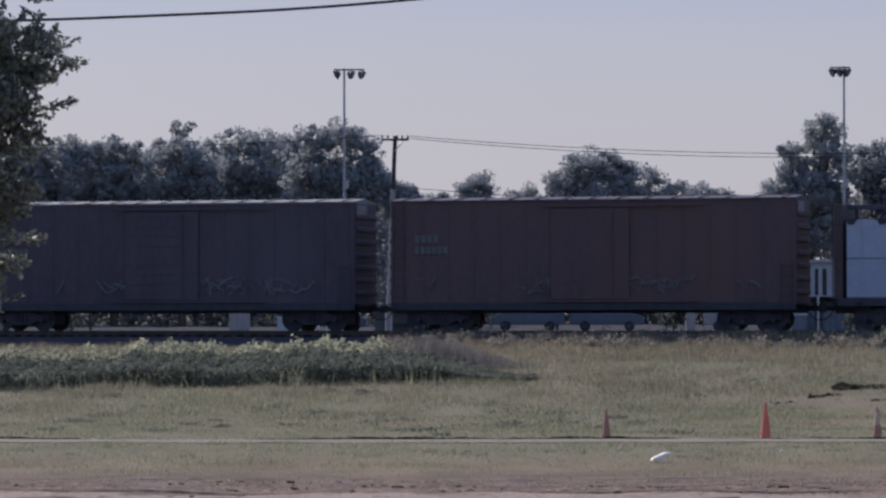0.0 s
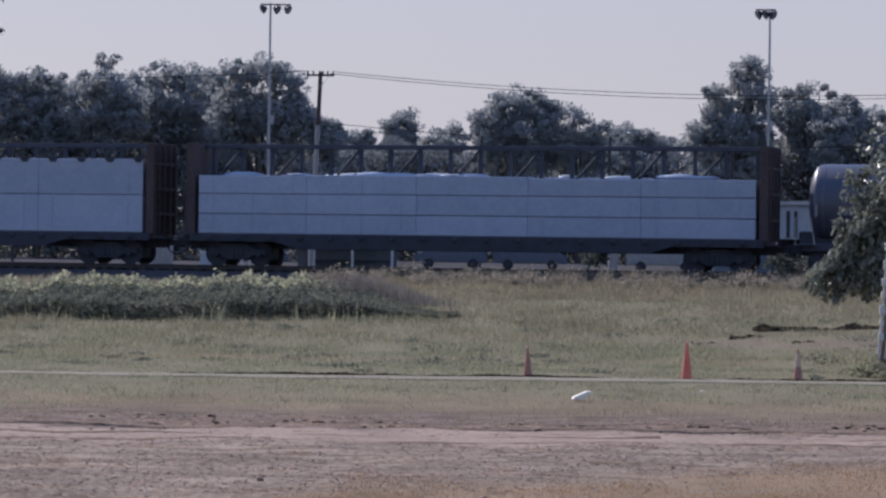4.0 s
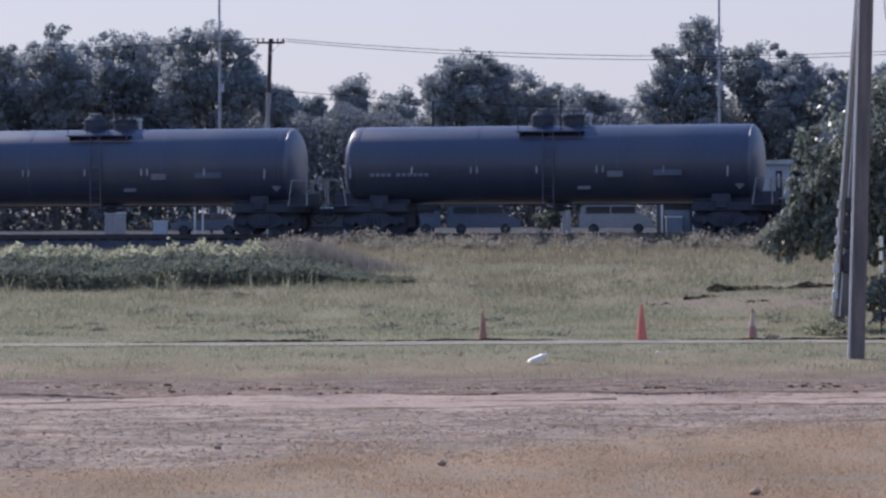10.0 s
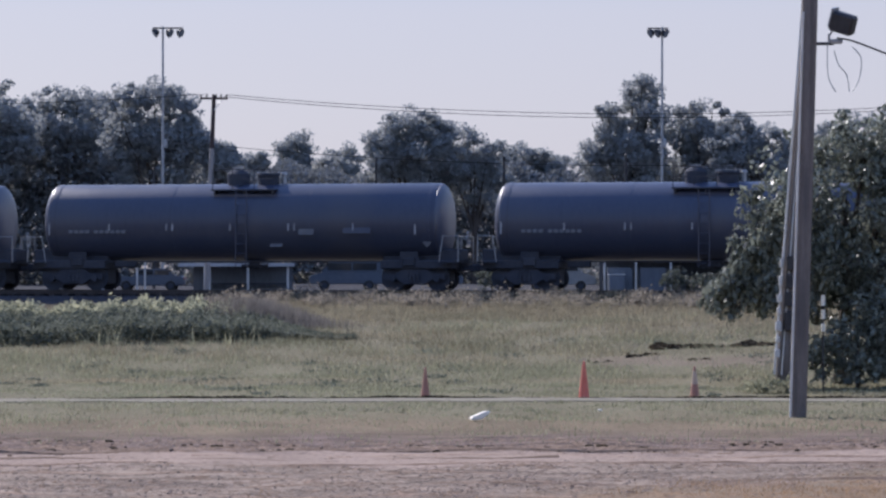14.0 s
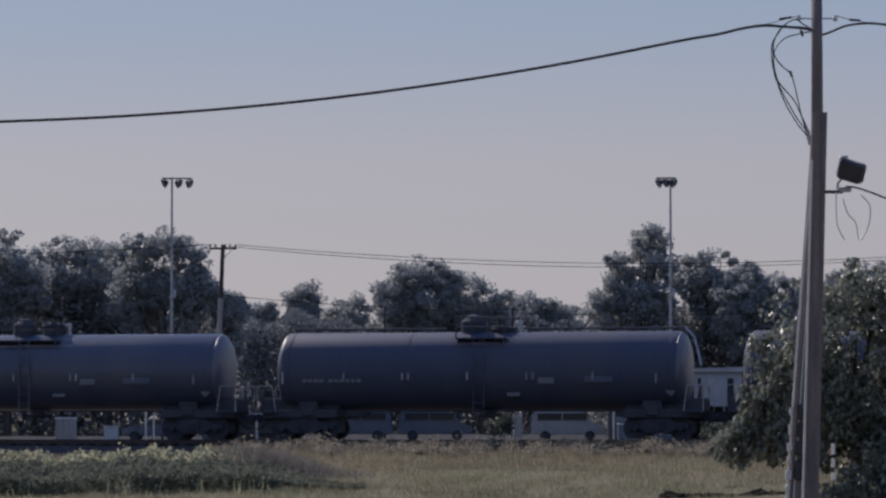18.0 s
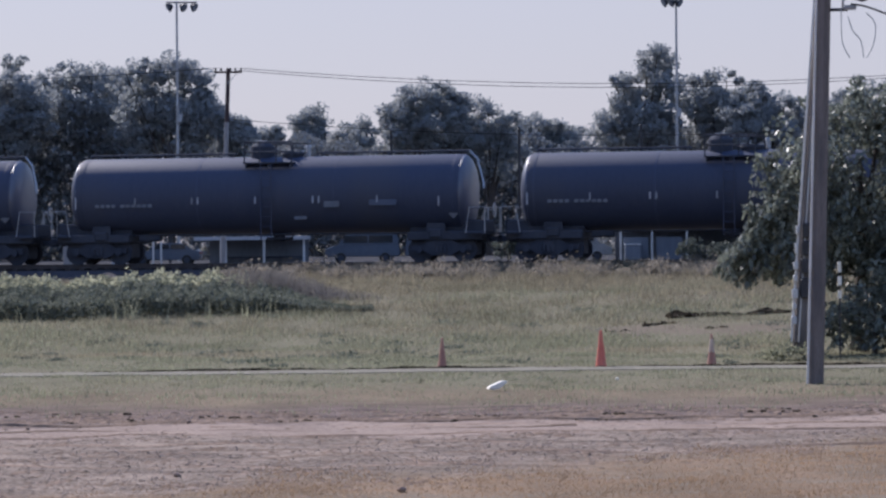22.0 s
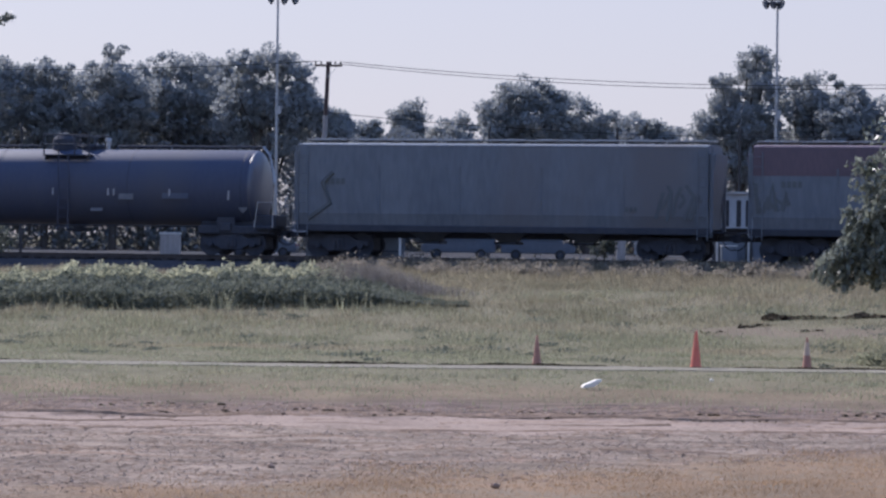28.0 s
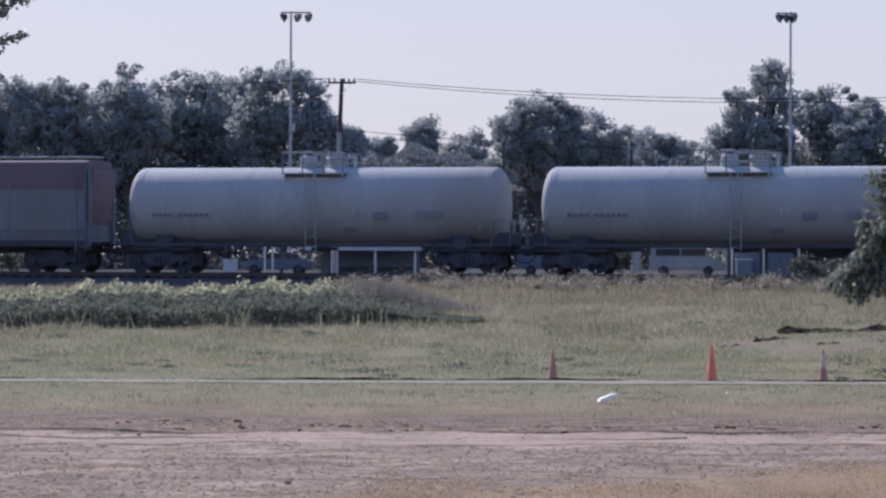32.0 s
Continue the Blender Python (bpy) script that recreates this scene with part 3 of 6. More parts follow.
# ---- rolling stock ----
def bogie(parent, x):
    """A two-axle freight truck under a car, with its wheels."""
    bm = box(bmesh.new(), x, 0, 0.62, 0.42, 2.2, 0.3, 0.03)
    box(bm, x, 0, 0.82, 0.6, 0.6, 0.12, 0.02)
    tr = part("truck", bm, "under", parent, "grimy cast steel freight truck")
    # Solid box added to stop light showing between the wheels.
    part("brake_rigging", box(bmesh.new(), x, 0, 0.58, 2.5, 1.2, 0.72, 0.06), "under", tr)
    for y in (-1.0, 1.0):
        bm = extruded(bmesh.new(), [(x - 1.2, 0.42), (x - 1.2, 0.62), (x - 0.7, 0.66), (x - 0.4, 0.86), (x + 0.4, 0.86), (x + 0.7, 0.66), (x + 1.2, 0.62), (x + 1.2, 0.42), (x + 0.72, 0.42), (x + 0.4, 0.24), (x - 0.4, 0.24), (x - 0.72, 0.42)], y - 0.07, y + 0.07)
        part("side_frame", bm, "under", tr)
        bm = bmesh.new()
        for dx in (-0.17, 0, 0.17):
            rod(bm, (x + dx, y * 1.08, 0.34), (x + dx, y * 1.08, 0.62), 0.07, seg=8)
        part("spring_nest", bm, "under", tr)
        for dx in (-0.88, 0.88):
            bm = turned(bmesh.new(), [(-0.07, 0.40), (-0.065, 0.455), (0.035, 0.46), (0.045, 0.49), (0.07, 0.49), (0.07, 0.40)], 24, "z")
            bm.transform(pose(x + dx, y * 0.78, 0.46, -90 * (1 if y > 0 else -1)))
            part("wheel", bm, "under", tr)
            bm = rod(bmesh.new(), (x + dx, y * 0.9, 0.46), (x + dx, y * 1.16, 0.46), 0.13, seg=12)
            part("bearing_cap", bm, "under", tr)
    for dx in (-0.88, 0.88):
        part("axle", rod(bmesh.new(), (x + dx, -0.95, 0.46), (x + dx, 0.95, 0.46), 0.08), "under", tr)


def coupling(parent, x, sign):
    bm = box(bmesh.new(), x - sign * 0.35, 0, 0.86, 0.7, 0.16, 0.2, 0.02)
    box(bm, x - sign * 0.04, 0.05, 0.86, 0.22, 0.3, 0.3, 0.05)
    part("coupler", bm, "under", parent)
    hose = [(x - sign * 0.5, -0.35, 0.8), (x - sign * 0.35, -0.36, 0.55), (x - sign * 0.15, -0.33, 0.42), (x, -0.3, 0.45)]
    part("brake_hose", rod_path(bmesh.new(), hose, 0.025), "cable", parent)


def ladder(parent, x, y, z0, z1, material="under", axis="x", width=0.42):
    bm = bmesh.new()
    dx, dy = (width / 2, 0) if axis == "x" else (0, width / 2)
    for s in (-1, 1):
        rod(bm, (x + s * dx, y + s * dy, z0), (x + s * dx, y + s * dy, z1), 0.022, seg=6)
    z = z0 + 0.15
    while z < z1:
        rod(bm, (x - dx, y - dy, z), (x + dx, y + dy, z), 0.014, seg=5)
        z += 0.38
    return part("ladder", bm, material, parent)


def bars(name, parent, material, x, y, z, widths, h, gap=0.05, tilt=0.0):
    """A row of plain bars in place of lettering on a car's side."""
    bm = bmesh.new()
    for w in widths:
        box(bm, x + w / 2, y, z, w, 0.012, h)
        x += w + gap
    if tilt:
        c = Vector((x, y, z))
        bm.transform(Matrix.Translation(c) @ pose(0, 0, 0, tilt) @ Matrix.Translation(-c))
    return part(name, bm, material, parent)


def skin(r, zc, z):
    """The place across a round tank at the height z, on the side toward the field, and the slope there."""
    s = max(-1, min(1, (z - zc) / r))
    return -math.sqrt(1 - s * s) * r, math.degrees(math.asin(s))


def tank_car(half, hx, material, label, group, catwalk, marks, sill, seed):
    """A tank car: shell with dished heads, top fittings, ladders, end platforms, trucks. x runs along the track."""
    rng = random.Random(seed)
    car = empty("tank_car", Matrix(), label, "tank car", group)
    R, zc = 1.52, 2.66
    prof = [(-hx + 0.48 * (1 - math.sin(a)), R * (math.cos(a) ** 0.7 if math.cos(a) > 1e-6 else 0.01)) for a in (math.pi / 2 * (1 - k / 9) for k in range(10))]
    prof = [(-hx - 0.0, 0.05)] + [(x, max(0.06, r)) for x, r in prof[1:]]
    full = prof + [(-x, r) for x, r in prof[::-1]]
    bm = turned(bmesh.new(), full, 48)
    bm.transform(Matrix.Translation((0, 0, zc)))
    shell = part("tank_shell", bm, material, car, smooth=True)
    if material != "white_tank":
        for e in (-1, 1):
            bm = turned(bmesh.new(), [(e * -x, r + 0.004) for x, r in prof[:-1]] if e > 0 else [(x, r + 0.004) for x, r in prof[:-1]], 48)
            bm.transform(Matrix.Translation((e * 0.004, 0, zc)))
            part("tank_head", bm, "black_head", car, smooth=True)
    for x in (-hx + 0.66, -hx * 0.34, hx * 0.34, hx - 0.66):
        bm = turned(bmesh.new(), [(x - 0.05, R - 0.02), (x - 0.045, R + 0.004), (x + 0.045, R + 0.004), (x + 0.05, R - 0.02)], 64)
        bm.transform(Matrix.Translation((0, 0, zc)))
        part("weld_band", bm, material, shell)
    # top fittings
    fit_paint = material if material == "white_tank" else "under"
    wide = {"white_tank": 0.34, "matte": 0.48, "black": 0.44}[material]
    bm = turned(bmesh.new(), [(0.0, wide), (0.46, wide), (0.53, wide - 0.08), (0.55, 0.05)], 24, "z")
    bm.transform(Matrix.Translation((-0.45, 0, zc + R - 0.06)))
    housing = part("valve_housing", bm, fit_paint, car)
    part("lid", rod(bmesh.new(), (-0.45, 0, zc + R + 0.48), (-0.45, 0, zc + R + 0.56), wide - 0.1, wide - 0.2, 20), "under", housing)
    part("lid_handle", rod_path(bmesh.new(), [(-0.65, -0.1, zc + R + 0.5), (-0.65, -0.1, zc + R + 0.64), (-0.25, -0.1, zc + R + 0.64), (-0.25, -0.1, zc + R + 0.5)], 0.02), "galv", housing)
    bm = rod(bmesh.new(), (0.78, 0.0, zc + R - 0.1), (0.78, 0.0, zc + R + (0.1 if material == "matte" else 0.34)), 0.42, seg=20)
    low = 0.24 if material == "matte" else 0.0
    rod(bm, (0.78, 0, zc + R + 0.34 - low), (0.78, 0, zc + R + 0.42 - low), 0.5, 0.46, 20)
    manway = part("manway", bm, fit_paint, car)
    bm = bmesh.new()
    for k in range(8):
        a = math.pi * k / 4
        rod(bm, (0.78 + 0.44 * math.cos(a), 0.44 * math.sin(a), zc + R + 0.36 - low), (0.78 + 0.44 * math.cos(a), 0.44 * math.sin(a), zc + R + 0.5 - low), 0.03, seg=6)
    part("eye_bolts", bm, "galv", manway)
    bm = rod(bmesh.new(), (1.38, 0.15, zc + R - 0.1), (1.38, 0.15, zc + R + 0.36), 0.09, seg=10)
    rod(bm, (1.38, 0.15, zc + R + 0.36), (1.38, 0.15, zc + R + 0.46), 0.13, 0.1, 10)
    part("relief_valve", bm, "galv", car)
    for s in (-1, 1):
        long = 2.0 if material == "matte" else 2.6
        bm = box(bmesh.new(), 0.1, s * 0.98, zc + R - 0.26, long, 0.62, 0.05)
        for dx in (-long * 0.45, 0, long * 0.45):
            box(bm, 0.1 + dx, s * 0.98, zc + R - 0.36, 0.06, 0.5, 0.18)
        part("platform", bm, material if material == "white_tank" else "under", car)
        bm = bmesh.new()
        y, z0 = s * 1.25, zc + R - 0.25
        thick = 0.016 if material == "black" else 0.03
        for dx in (-long * 0.48, -long * 0.17, long * 0.17, long * 0.48):
            rod(bm, (0.1 + dx, y, z0), (0.1 + dx, y, z0 + 0.8), thick, seg=6)
        for h in (0.42, 0.8):
            rod(bm, (0.1 - long * 0.48, y, z0 + h), (0.1 + long * 0.48, y, z0 + h), thick, seg=6)
        part("guard_rail", bm, "hopper" if material == "white_tank" else "under", car)
        ladder(car, 0.1, s * 1.58, 0.9, zc + R - 0.24, material)
        # end platforms and hand rails
        for e in (-1, 1):
            bm = rod_path(bmesh.new(), [(e * (half - 0.35), s * 1.35, 1.1), (e * (half - 0.35), s * 1.35, 2.1), (e * (half - 0.95), s * 1.4, 2.1), (e * (half - 1.1), s * 1.4, 1.1)], 0.022)
            part("hand_rail", bm, "hopper" if material == "white_tank" else "galv", car)
    for e in (-1, 1):
        part("end_platform", box(bmesh.new(), e * (half - 0.7), 0, 1.08, 0.72, 2.9, 0.05), "under", car)
        bm = box(bmesh.new(), e * (half - 1.9), 0, 0.92, 2.9, 0.5, 0.4, 0.03)
        box(bm, e * (half - 2.35), 0, 1.1, 0.5, 2.5, 0.34, 0.04)
        part("stub_sill", bm, "under", car)
        for s in (-1, 1):
            bm = bmesh.new()
            extruded(bm, [(e * (half - 2.75), 1.05), (e * (half - 1.95), 1.05), (e * (half - 2.0), 1.5), (e * (half - 2.7), 1.5)], s * 1.1 - 0.04, s * 1.1 + 0.04)
            part("saddle", bm, "under", car)
        # Two solid boxes added to stop light showing above the trucks.
        part("cradle", box(bmesh.new(), e * (half - 1.95), 0, 1.35, 3.1, 1.5, 0.5, 0.05), "under", car)
        part("bolster", box(bmesh.new(), e * (half - 2.0), 0, 1.0, 3.0, 2.3, 0.34, 0.04), "under", car)
        bogie(car, e * (half - 2.15))
        coupling(car, e * half, e)
    bm = bmesh.new()
    ring = [(half - 0.42, 0.75 + 0.28 * math.cos(a), 2.0 + 0.28 * math.sin(a)) for a in (2 * math.pi * k / 16 for k in range(17))]
    rod_path(bm, ring, 0.022)
    for k in range(3):
        a = math.pi * k / 3
        rod(bm, (half - 0.42, 0.75 - 0.27 * math.cos(a), 2.0 - 0.27 * math.sin(a)), (half - 0.42, 0.75 + 0.27 * math.cos(a), 2.0 + 0.27 * math.sin(a)), 0.014, seg=5)
    rod(bm, (half - 0.7, 0.75, 2.0), (half - 0.42, 0.75, 2.0), 0.02, seg=6)
    rod(bm, (half - 0.7, 0.75, 1.1), (half - 0.7, 0.75, 2.1), 0.05, seg=8)
    part("brake_wheel", bm, "galv", car, "steel hand brake wheel")
    bm = rod(bmesh.new(), (0.2, 0, 0.85), (0.2, 0, zc - R + 0.05), 0.22, seg=14)
    box(bm, 0.2, 0, 0.95, 0.9, 0.7, 0.12, 0.03)
    part("bottom_outlet", bm, "under", car)
    bm = bmesh.new()
    for s in (-0.7, 0.7):
        rod(bm, (-half + 3.4, s, 1.12), (half - 3.4, s, 1.12), 0.03, seg=6)
    box(bm, -half + 4.2, -0.55, 1.02, 0.9, 0.36, 0.28, 0.05)
    part("brake_gear", bm, "under", car)
    if sill:
        for s in (-1, 1):
            part("side_sill", box(bmesh.new(), 0, s * 1.2, 1.1, 2 * half - 2.2, 0.08, 0.14, 0.01), "under", car)
    # reflective strips on the side
    for k, x in enumerate(np.linspace(-hx + 0.42, hx - 1.15, marks)):
        end = k in (0, marks - 1)
        h, z = (0.75, zc - 0.12) if end else (0.4, zc - 0.14)
        for dx in ((0,) if end or k % 2 else (-0.12, 0.12)):
            y, lean = skin(R, zc, z)
            bm = box(bmesh.new(), 0, 0, 0, 0.06, 0.02, h)
            bm.transform(pose(float(x) + dx, y + (0.012 if end else 0.0), z, lean))
            part("reflector_strip", bm, "strip", car)
    # stencilled lettering as plain bars, a placard and a panel
    y, lean = skin(R, zc, zc - 0.34)
    for x0, count in ((-hx + 1.3, 4), (-hx + 2.35, 6)):
        bm = bmesh.new()
        for k in range(count):
            box(bm, k * 0.225, 0, 0, 0.17, 0.012, 0.2)
        bm.transform(pose(x0, y - 0.004, zc - 0.34, lean))
        part("car_marking", bm, "stencil" if material != "white_tank" else "tag_dark", car)
    for x, z, w, h, mt in ((2.9, -0.30, 0.62, 0.42, "stencil"), (4.9, -0.26, 1.1, 0.4, "black" if material != "white_tank" else "hopper"), (1.5, -0.85, 0.5, 0.3, "stencil" if material != "white_tank" else "tag_dark")):
        y, lean = skin(R, zc, zc + z)
        bm = box(bmesh.new(), 0, 0, 0, w, 0.02, h)
        bm.transform(pose(x + rng.uniform(-0.2, 0.2), y, zc + z, lean))
        part("stencil_panel", bm, mt, car)
    bm = box(bmesh.new(), 0, 0, 0, 0.27, 0.02, 0.27)
    bm.transform(pose(half - 1.6, -1.30, 1.85, 0, 45, 0))
    part("placard", bm, "stencil", car)
    if catwalk:
        for x0, x1 in ((-hx + 0.5, -1.6), (1.7, hx - 0.3)):
            bm = bmesh.new()
            rod(bm, (x0, 0.35, zc + R + 0.14), (x1, 0.35, zc + R + 0.14), 0.045, seg=6)
            for x in np.arange(x0, x1, 1.45):
                rod(bm, (x, 0.35, zc + R - 0.08), (x, 0.35, zc + R + 0.14), 0.03, seg=6)
            part("top_rail", bm, "under", car)
        bm = rod_path(bmesh.new(), [(hx - 0.3, 0.35, zc + R + 0.14), (hx + 0.05, 0.1, zc + R - 0.2), (hx + 0.32, -0.2, zc + R - 1.0), (hx + 0.4, -0.35, zc + R - 1.35)], 0.05)
        part("end_rail", bm, "galv", car)
    return car


def box_car(half, material, seed, roof_side):
    rng = random.Random(seed)
    car = empty("box_car", Matrix(), "dark brown steel box car with faded graffiti", "box car", "box cars of the train")
    hx, hw, z0, z1 = half - 0.75, 1.52, 1.05, 5.05
    part("body", box(bmesh.new(), 0, 0, (z0 + z1) / 2, 2 * hx, 2 * hw - 0.1, z1 - z0, 0.02), material, car)
    for s in (-1, 1):
        for k in range(16):
            x = -hx + 0.25 + k * (2 * hx - 0.5) / 15
            if abs(x) < 1.75:
                continue
            part("side_post", box(bmesh.new(), x, s * (hw - 0.042), (z0 + z1) / 2, 0.11, 0.036, z1 - z0 - 0.12, 0.015), material, car)
        bm = box(bmesh.new(), 0, s * (hw + 0.03), 2.98, 3.1, 0.05, 3.5, 0.01)
        door = part("sliding_door", bm, material, car)
        bm = bmesh.new()
        for k in range(9):
            box(bm, 0, s * (hw + 0.06), 1.5 + k * 0.38, 2.9, 0.014, 0.05)
        part("door_rib", bm, material, door)
        part("door_bar", rod(bmesh.new(), (0.9, s * (hw + 0.1), 1.3), (0.9, s * (hw + 0.1), 4.6), 0.02, seg=6), material, door)
        for z in (1.16, 4.86):
            part("door_track", box(bmesh.new(), 1.2, s * (hw + 0.06), z, 6.4, 0.07, 0.08), material, car)
        part("side_sill", box(bmesh.new(), 0, s * (hw - 0.04), 0.95, 2 * hx, 0.12, 0.3, 0.02), "under", car)
        for e in (-1, 1):
            ladder(car, e * (hx - 0.35), s * (hw + 0.05), 0.8, 4.9 if e * s > 0 else 2.6)
    bm = bmesh.new()
    extruded(bm, [(-hw, 5.03), (-hw, 5.1), (0, 5.24), (hw, 5.1), (hw, 5.03)], -hx, hx)
    bm.transform(pose(0, 0, 0, 0, 0, -90))
    roof = part("roof", bm, roof_side, car, "pale galvanised roof")
    for k in range(15):
        x = -hx + 0.5 + k * (2 * hx - 1) / 14
        bm = extruded(bmesh.new(), [(-hw, 5.1), (-hw, 5.135), (0, 5.275), (hw, 5.135), (hw, 5.1), (0, 5.24)], x - 0.04, x + 0.04)
        bm.transform(pose(0, 0, 0, 0, 0, -90))
        part("roof_seam", bm, roof_side, roof)
    for e in (-1, 1):
        bm = bmesh.new()
        for k in range(7):
            box(bm, e * (hx + 0.03), 0, 1.5 + 0.5 * k, 0.12, 2.7, 0.22, 0.05)
        part("end_corrugation", bm, material, car)
        part("end_sheet", box(bmesh.new(), e * (hx + 0.04), -0.7, 4.72, 0.06, 1.3, 0.5, 0.01), "roof" if roof_side == "roof" else "stencil", car)
        bogie(car, e * (half - 2.6))
        coupling(car, e * half, e)
        part("end_platform", box(bmesh.new(), e * (hx + 0.3), 0, 1.02, 0.5, 2.4, 0.05), "under", car)
    part("centre_sill", box(bmesh.new(), 0, 0, 0.86, 2 * hx + 0.4, 0.5, 0.34), "under", car)
    # sprayed blotches low on the side, and plain bars for the lettering
    for k in range(30):
        x = rng.uniform(-hx * 0.35, hx - 2.2) if k < 22 else rng.uniform(-hx + 0.8, hx - 1.5)
        bm = bmesh.new()
        pts = [(x + 0.22 * j + rng.uniform(-0.15, 0.15), -hw - 0.012, 1.5 + rng.uniform(-0.1, 0.65)) for j in range(rng.randint(3, 5))]
        rod_path(bm, pts, rng.uniform(0.025, 0.055), 5)
        bmesh.ops.scale(bm, vec=(1, 0.15, 1), verts=bm.verts, space=Matrix.Translation((0, hw + 0.02, 0)))
        part("graffiti_stroke", bm, rng.choice(("tag", "tag_dark", "tag")), car)
    bars("car_marking", car, "tag_dark", -hx + 1.0, -hw - 0.005, 3.6, (0.2, 0.2, 0.2, 0.2), 0.3)
    bars("car_marking", car, "tag_dark", -hx + 1.0, -hw - 0.005, 3.15, (0.18, 0.18, 0.18, 0.18, 0.18, 0.18), 0.3)
    return car


def centerbeam_car(half, top, tiers, load_top, seed, label):
    """A bulkhead flat car with a tall beam along its middle, loaded on both sides with wrapped lumber."""
    rng = random.Random(seed)
    car = empty("centerbeam_flat_car", Matrix(), label, "flat car", "flat cars of the train")
    hx = half - 0.85
    part("deck", box(bmesh.new(), 0, 0, 1.12, 2 * hx, 2.9, 0.22, 0.02), "frame_brown", car)
    for s in (-1, 1):
        bm = extruded(bmesh.new(), [(-hx, 1.24), (hx, 1.24), (hx, 0.95), (hx - 3.6, 0.95), (hx - 4.4, 0.68), (-hx + 4.4, 0.68), (-hx + 3.6, 0.95), (-hx, 0.95)], s * 1.45 - 0.04, s * 1.45 + 0.04)
        part("side_sill", bm, "under", car)
        for k in range(18):
            x = -hx + 0.8 + k * (2 * hx - 1.6) / 17
            part("strap_winch", box(bmesh.new(), x, s * 1.52, 1.1, 0.22, 0.12, 0.16, 0.03), "under", car)
    part("centre_sill", box(bmesh.new(), 0, 0, 0.86, 2 * hx + 0.6, 0.5, 0.4), "under", car)
    for e in (-1, 1):
        bulk = part("bulkhead", box(bmesh.new(), e * (hx - 0.1), 0, (1.2 + top) / 2, 0.16, 2.85, top - 1.2, 0.02), "frame_brown", car)
        for y in (-1.38, -0.7, 0, 0.7, 1.38):
            part("bulkhead_post", box(bmesh.new(), e * (hx + 0.06), y, (1.2 + top) / 2, 0.2, 0.1, top - 1.2, 0.01), "frame_brown", bulk)
        for z in (2.0, 3.0, 4.0):
            part("bulkhead_beam", box(bmesh.new(), e * (hx + 0.05), 0, z, 0.15, 2.74, 0.1, 0.01), "frame_brown", bulk)
        ladder(car, e * (hx + 0.22), -1.15, 1.0, top, "frame_brown", "y", 0.4)
        bogie(car, e * (half - 2.7))
        coupling(car, e * half, e)
        part("end_platform", box(bmesh.new(), e * (hx + 0.3), 0, 1.05, 0.6, 2.6, 0.05), "under", car)
    part("top_chord", box(bmesh.new(), 0, 0, top - 0.09, 2 * hx - 0.3, 0.34, 0.18, 0.02), "under", car)
    n = 18
    for k in range(n + 1):
        x = -hx + 0.5 + k * (2 * hx - 1.0) / n
        part("beam_post", box(bmesh.new(), x, 0, (1.2 + top) / 2, 0.14, 0.2, top - 1.3), "under", car)
        if k < n and k % 2 == 0:
            dx = (2 * hx - 1.0) / n
            bm = rod(bmesh.new(), (x, 0, top - 1.5), (x + dx, 0, top - 0.15), 0.06, seg=6)
            rod(bm, (x, 0, 1.4), (x + dx, 0, top - 1.5), 0.06, seg=6)
            part("beam_brace", bm, "under", car)
        if tiers == 2:
            for s in (-1, 1):
                bm = extruded(bmesh.new(), [(x - 0.24, load_top + 0.02), (x + 0.24, load_top + 0.02), (x + 0.1, load_top - 0.2), (x - 0.1, load_top - 0.2)], s * 1.40 - 0.03, s * 1.40 + 0.03)
                part("strap_corner", bm, "under", car)
    # wrapped bundles, side by side and tier on tier
    zs = np.linspace(1.25, load_top, tiers + 1)
    count = 5
    for s in (-1, 1):
        for i in range(tiers):
            for j in range(count):
                x0 = -hx + 0.32 + j * (2 * hx - 0.64) / count
                x1 = x0 + (2 * hx - 0.64) / count - 0.006
                drop = rng.uniform(0, 0.10) if i == tiers - 1 else 0.0
                h = zs[i + 1] - zs[i] - 0.03 - drop
                bm = box(bmesh.new(), (x0 + x1) / 2, s * 0.78, zs[i] + h / 2 + 0.015, x1 - x0, 1.2 + rng.uniform(-0.015, 0.015), h, 0.02)
                bundle = part("lumber_pack", bm, "wrap", car)
                for x in np.linspace(x0 + 0.6, x1 - 0.6, 3):
                    part("band", box(bmesh.new(), float(x), s * 0.78, zs[i] + h / 2 + 0.015, 0.03, 1.225, h + 0.012), "wrap", bundle)
            part("dunnage", box(bmesh.new(), 0, s * 0.78, zs[i] + 0.0, 2 * hx - 0.8, 1.16, 0.05), "wrap_edge", car)
        if tiers == 3:
            for k in range(11):
                x = rng.uniform(-hx + 1, hx - 1.5)
                w = rng.uniform(0.6, 2.4)
                bm = bmesh.new()
                bmesh.ops.create_icosphere(bm, subdivisions=2, radius=1, matrix=Matrix.LocRotScale((x, s * rng.uniform(0.6, 1.0), load_top - 0.02), None, (w / 2, 0.4, rng.uniform(0.06, 0.16))))
                part("loose_wrap", bm, "wrap", car, smooth=True)
    return car


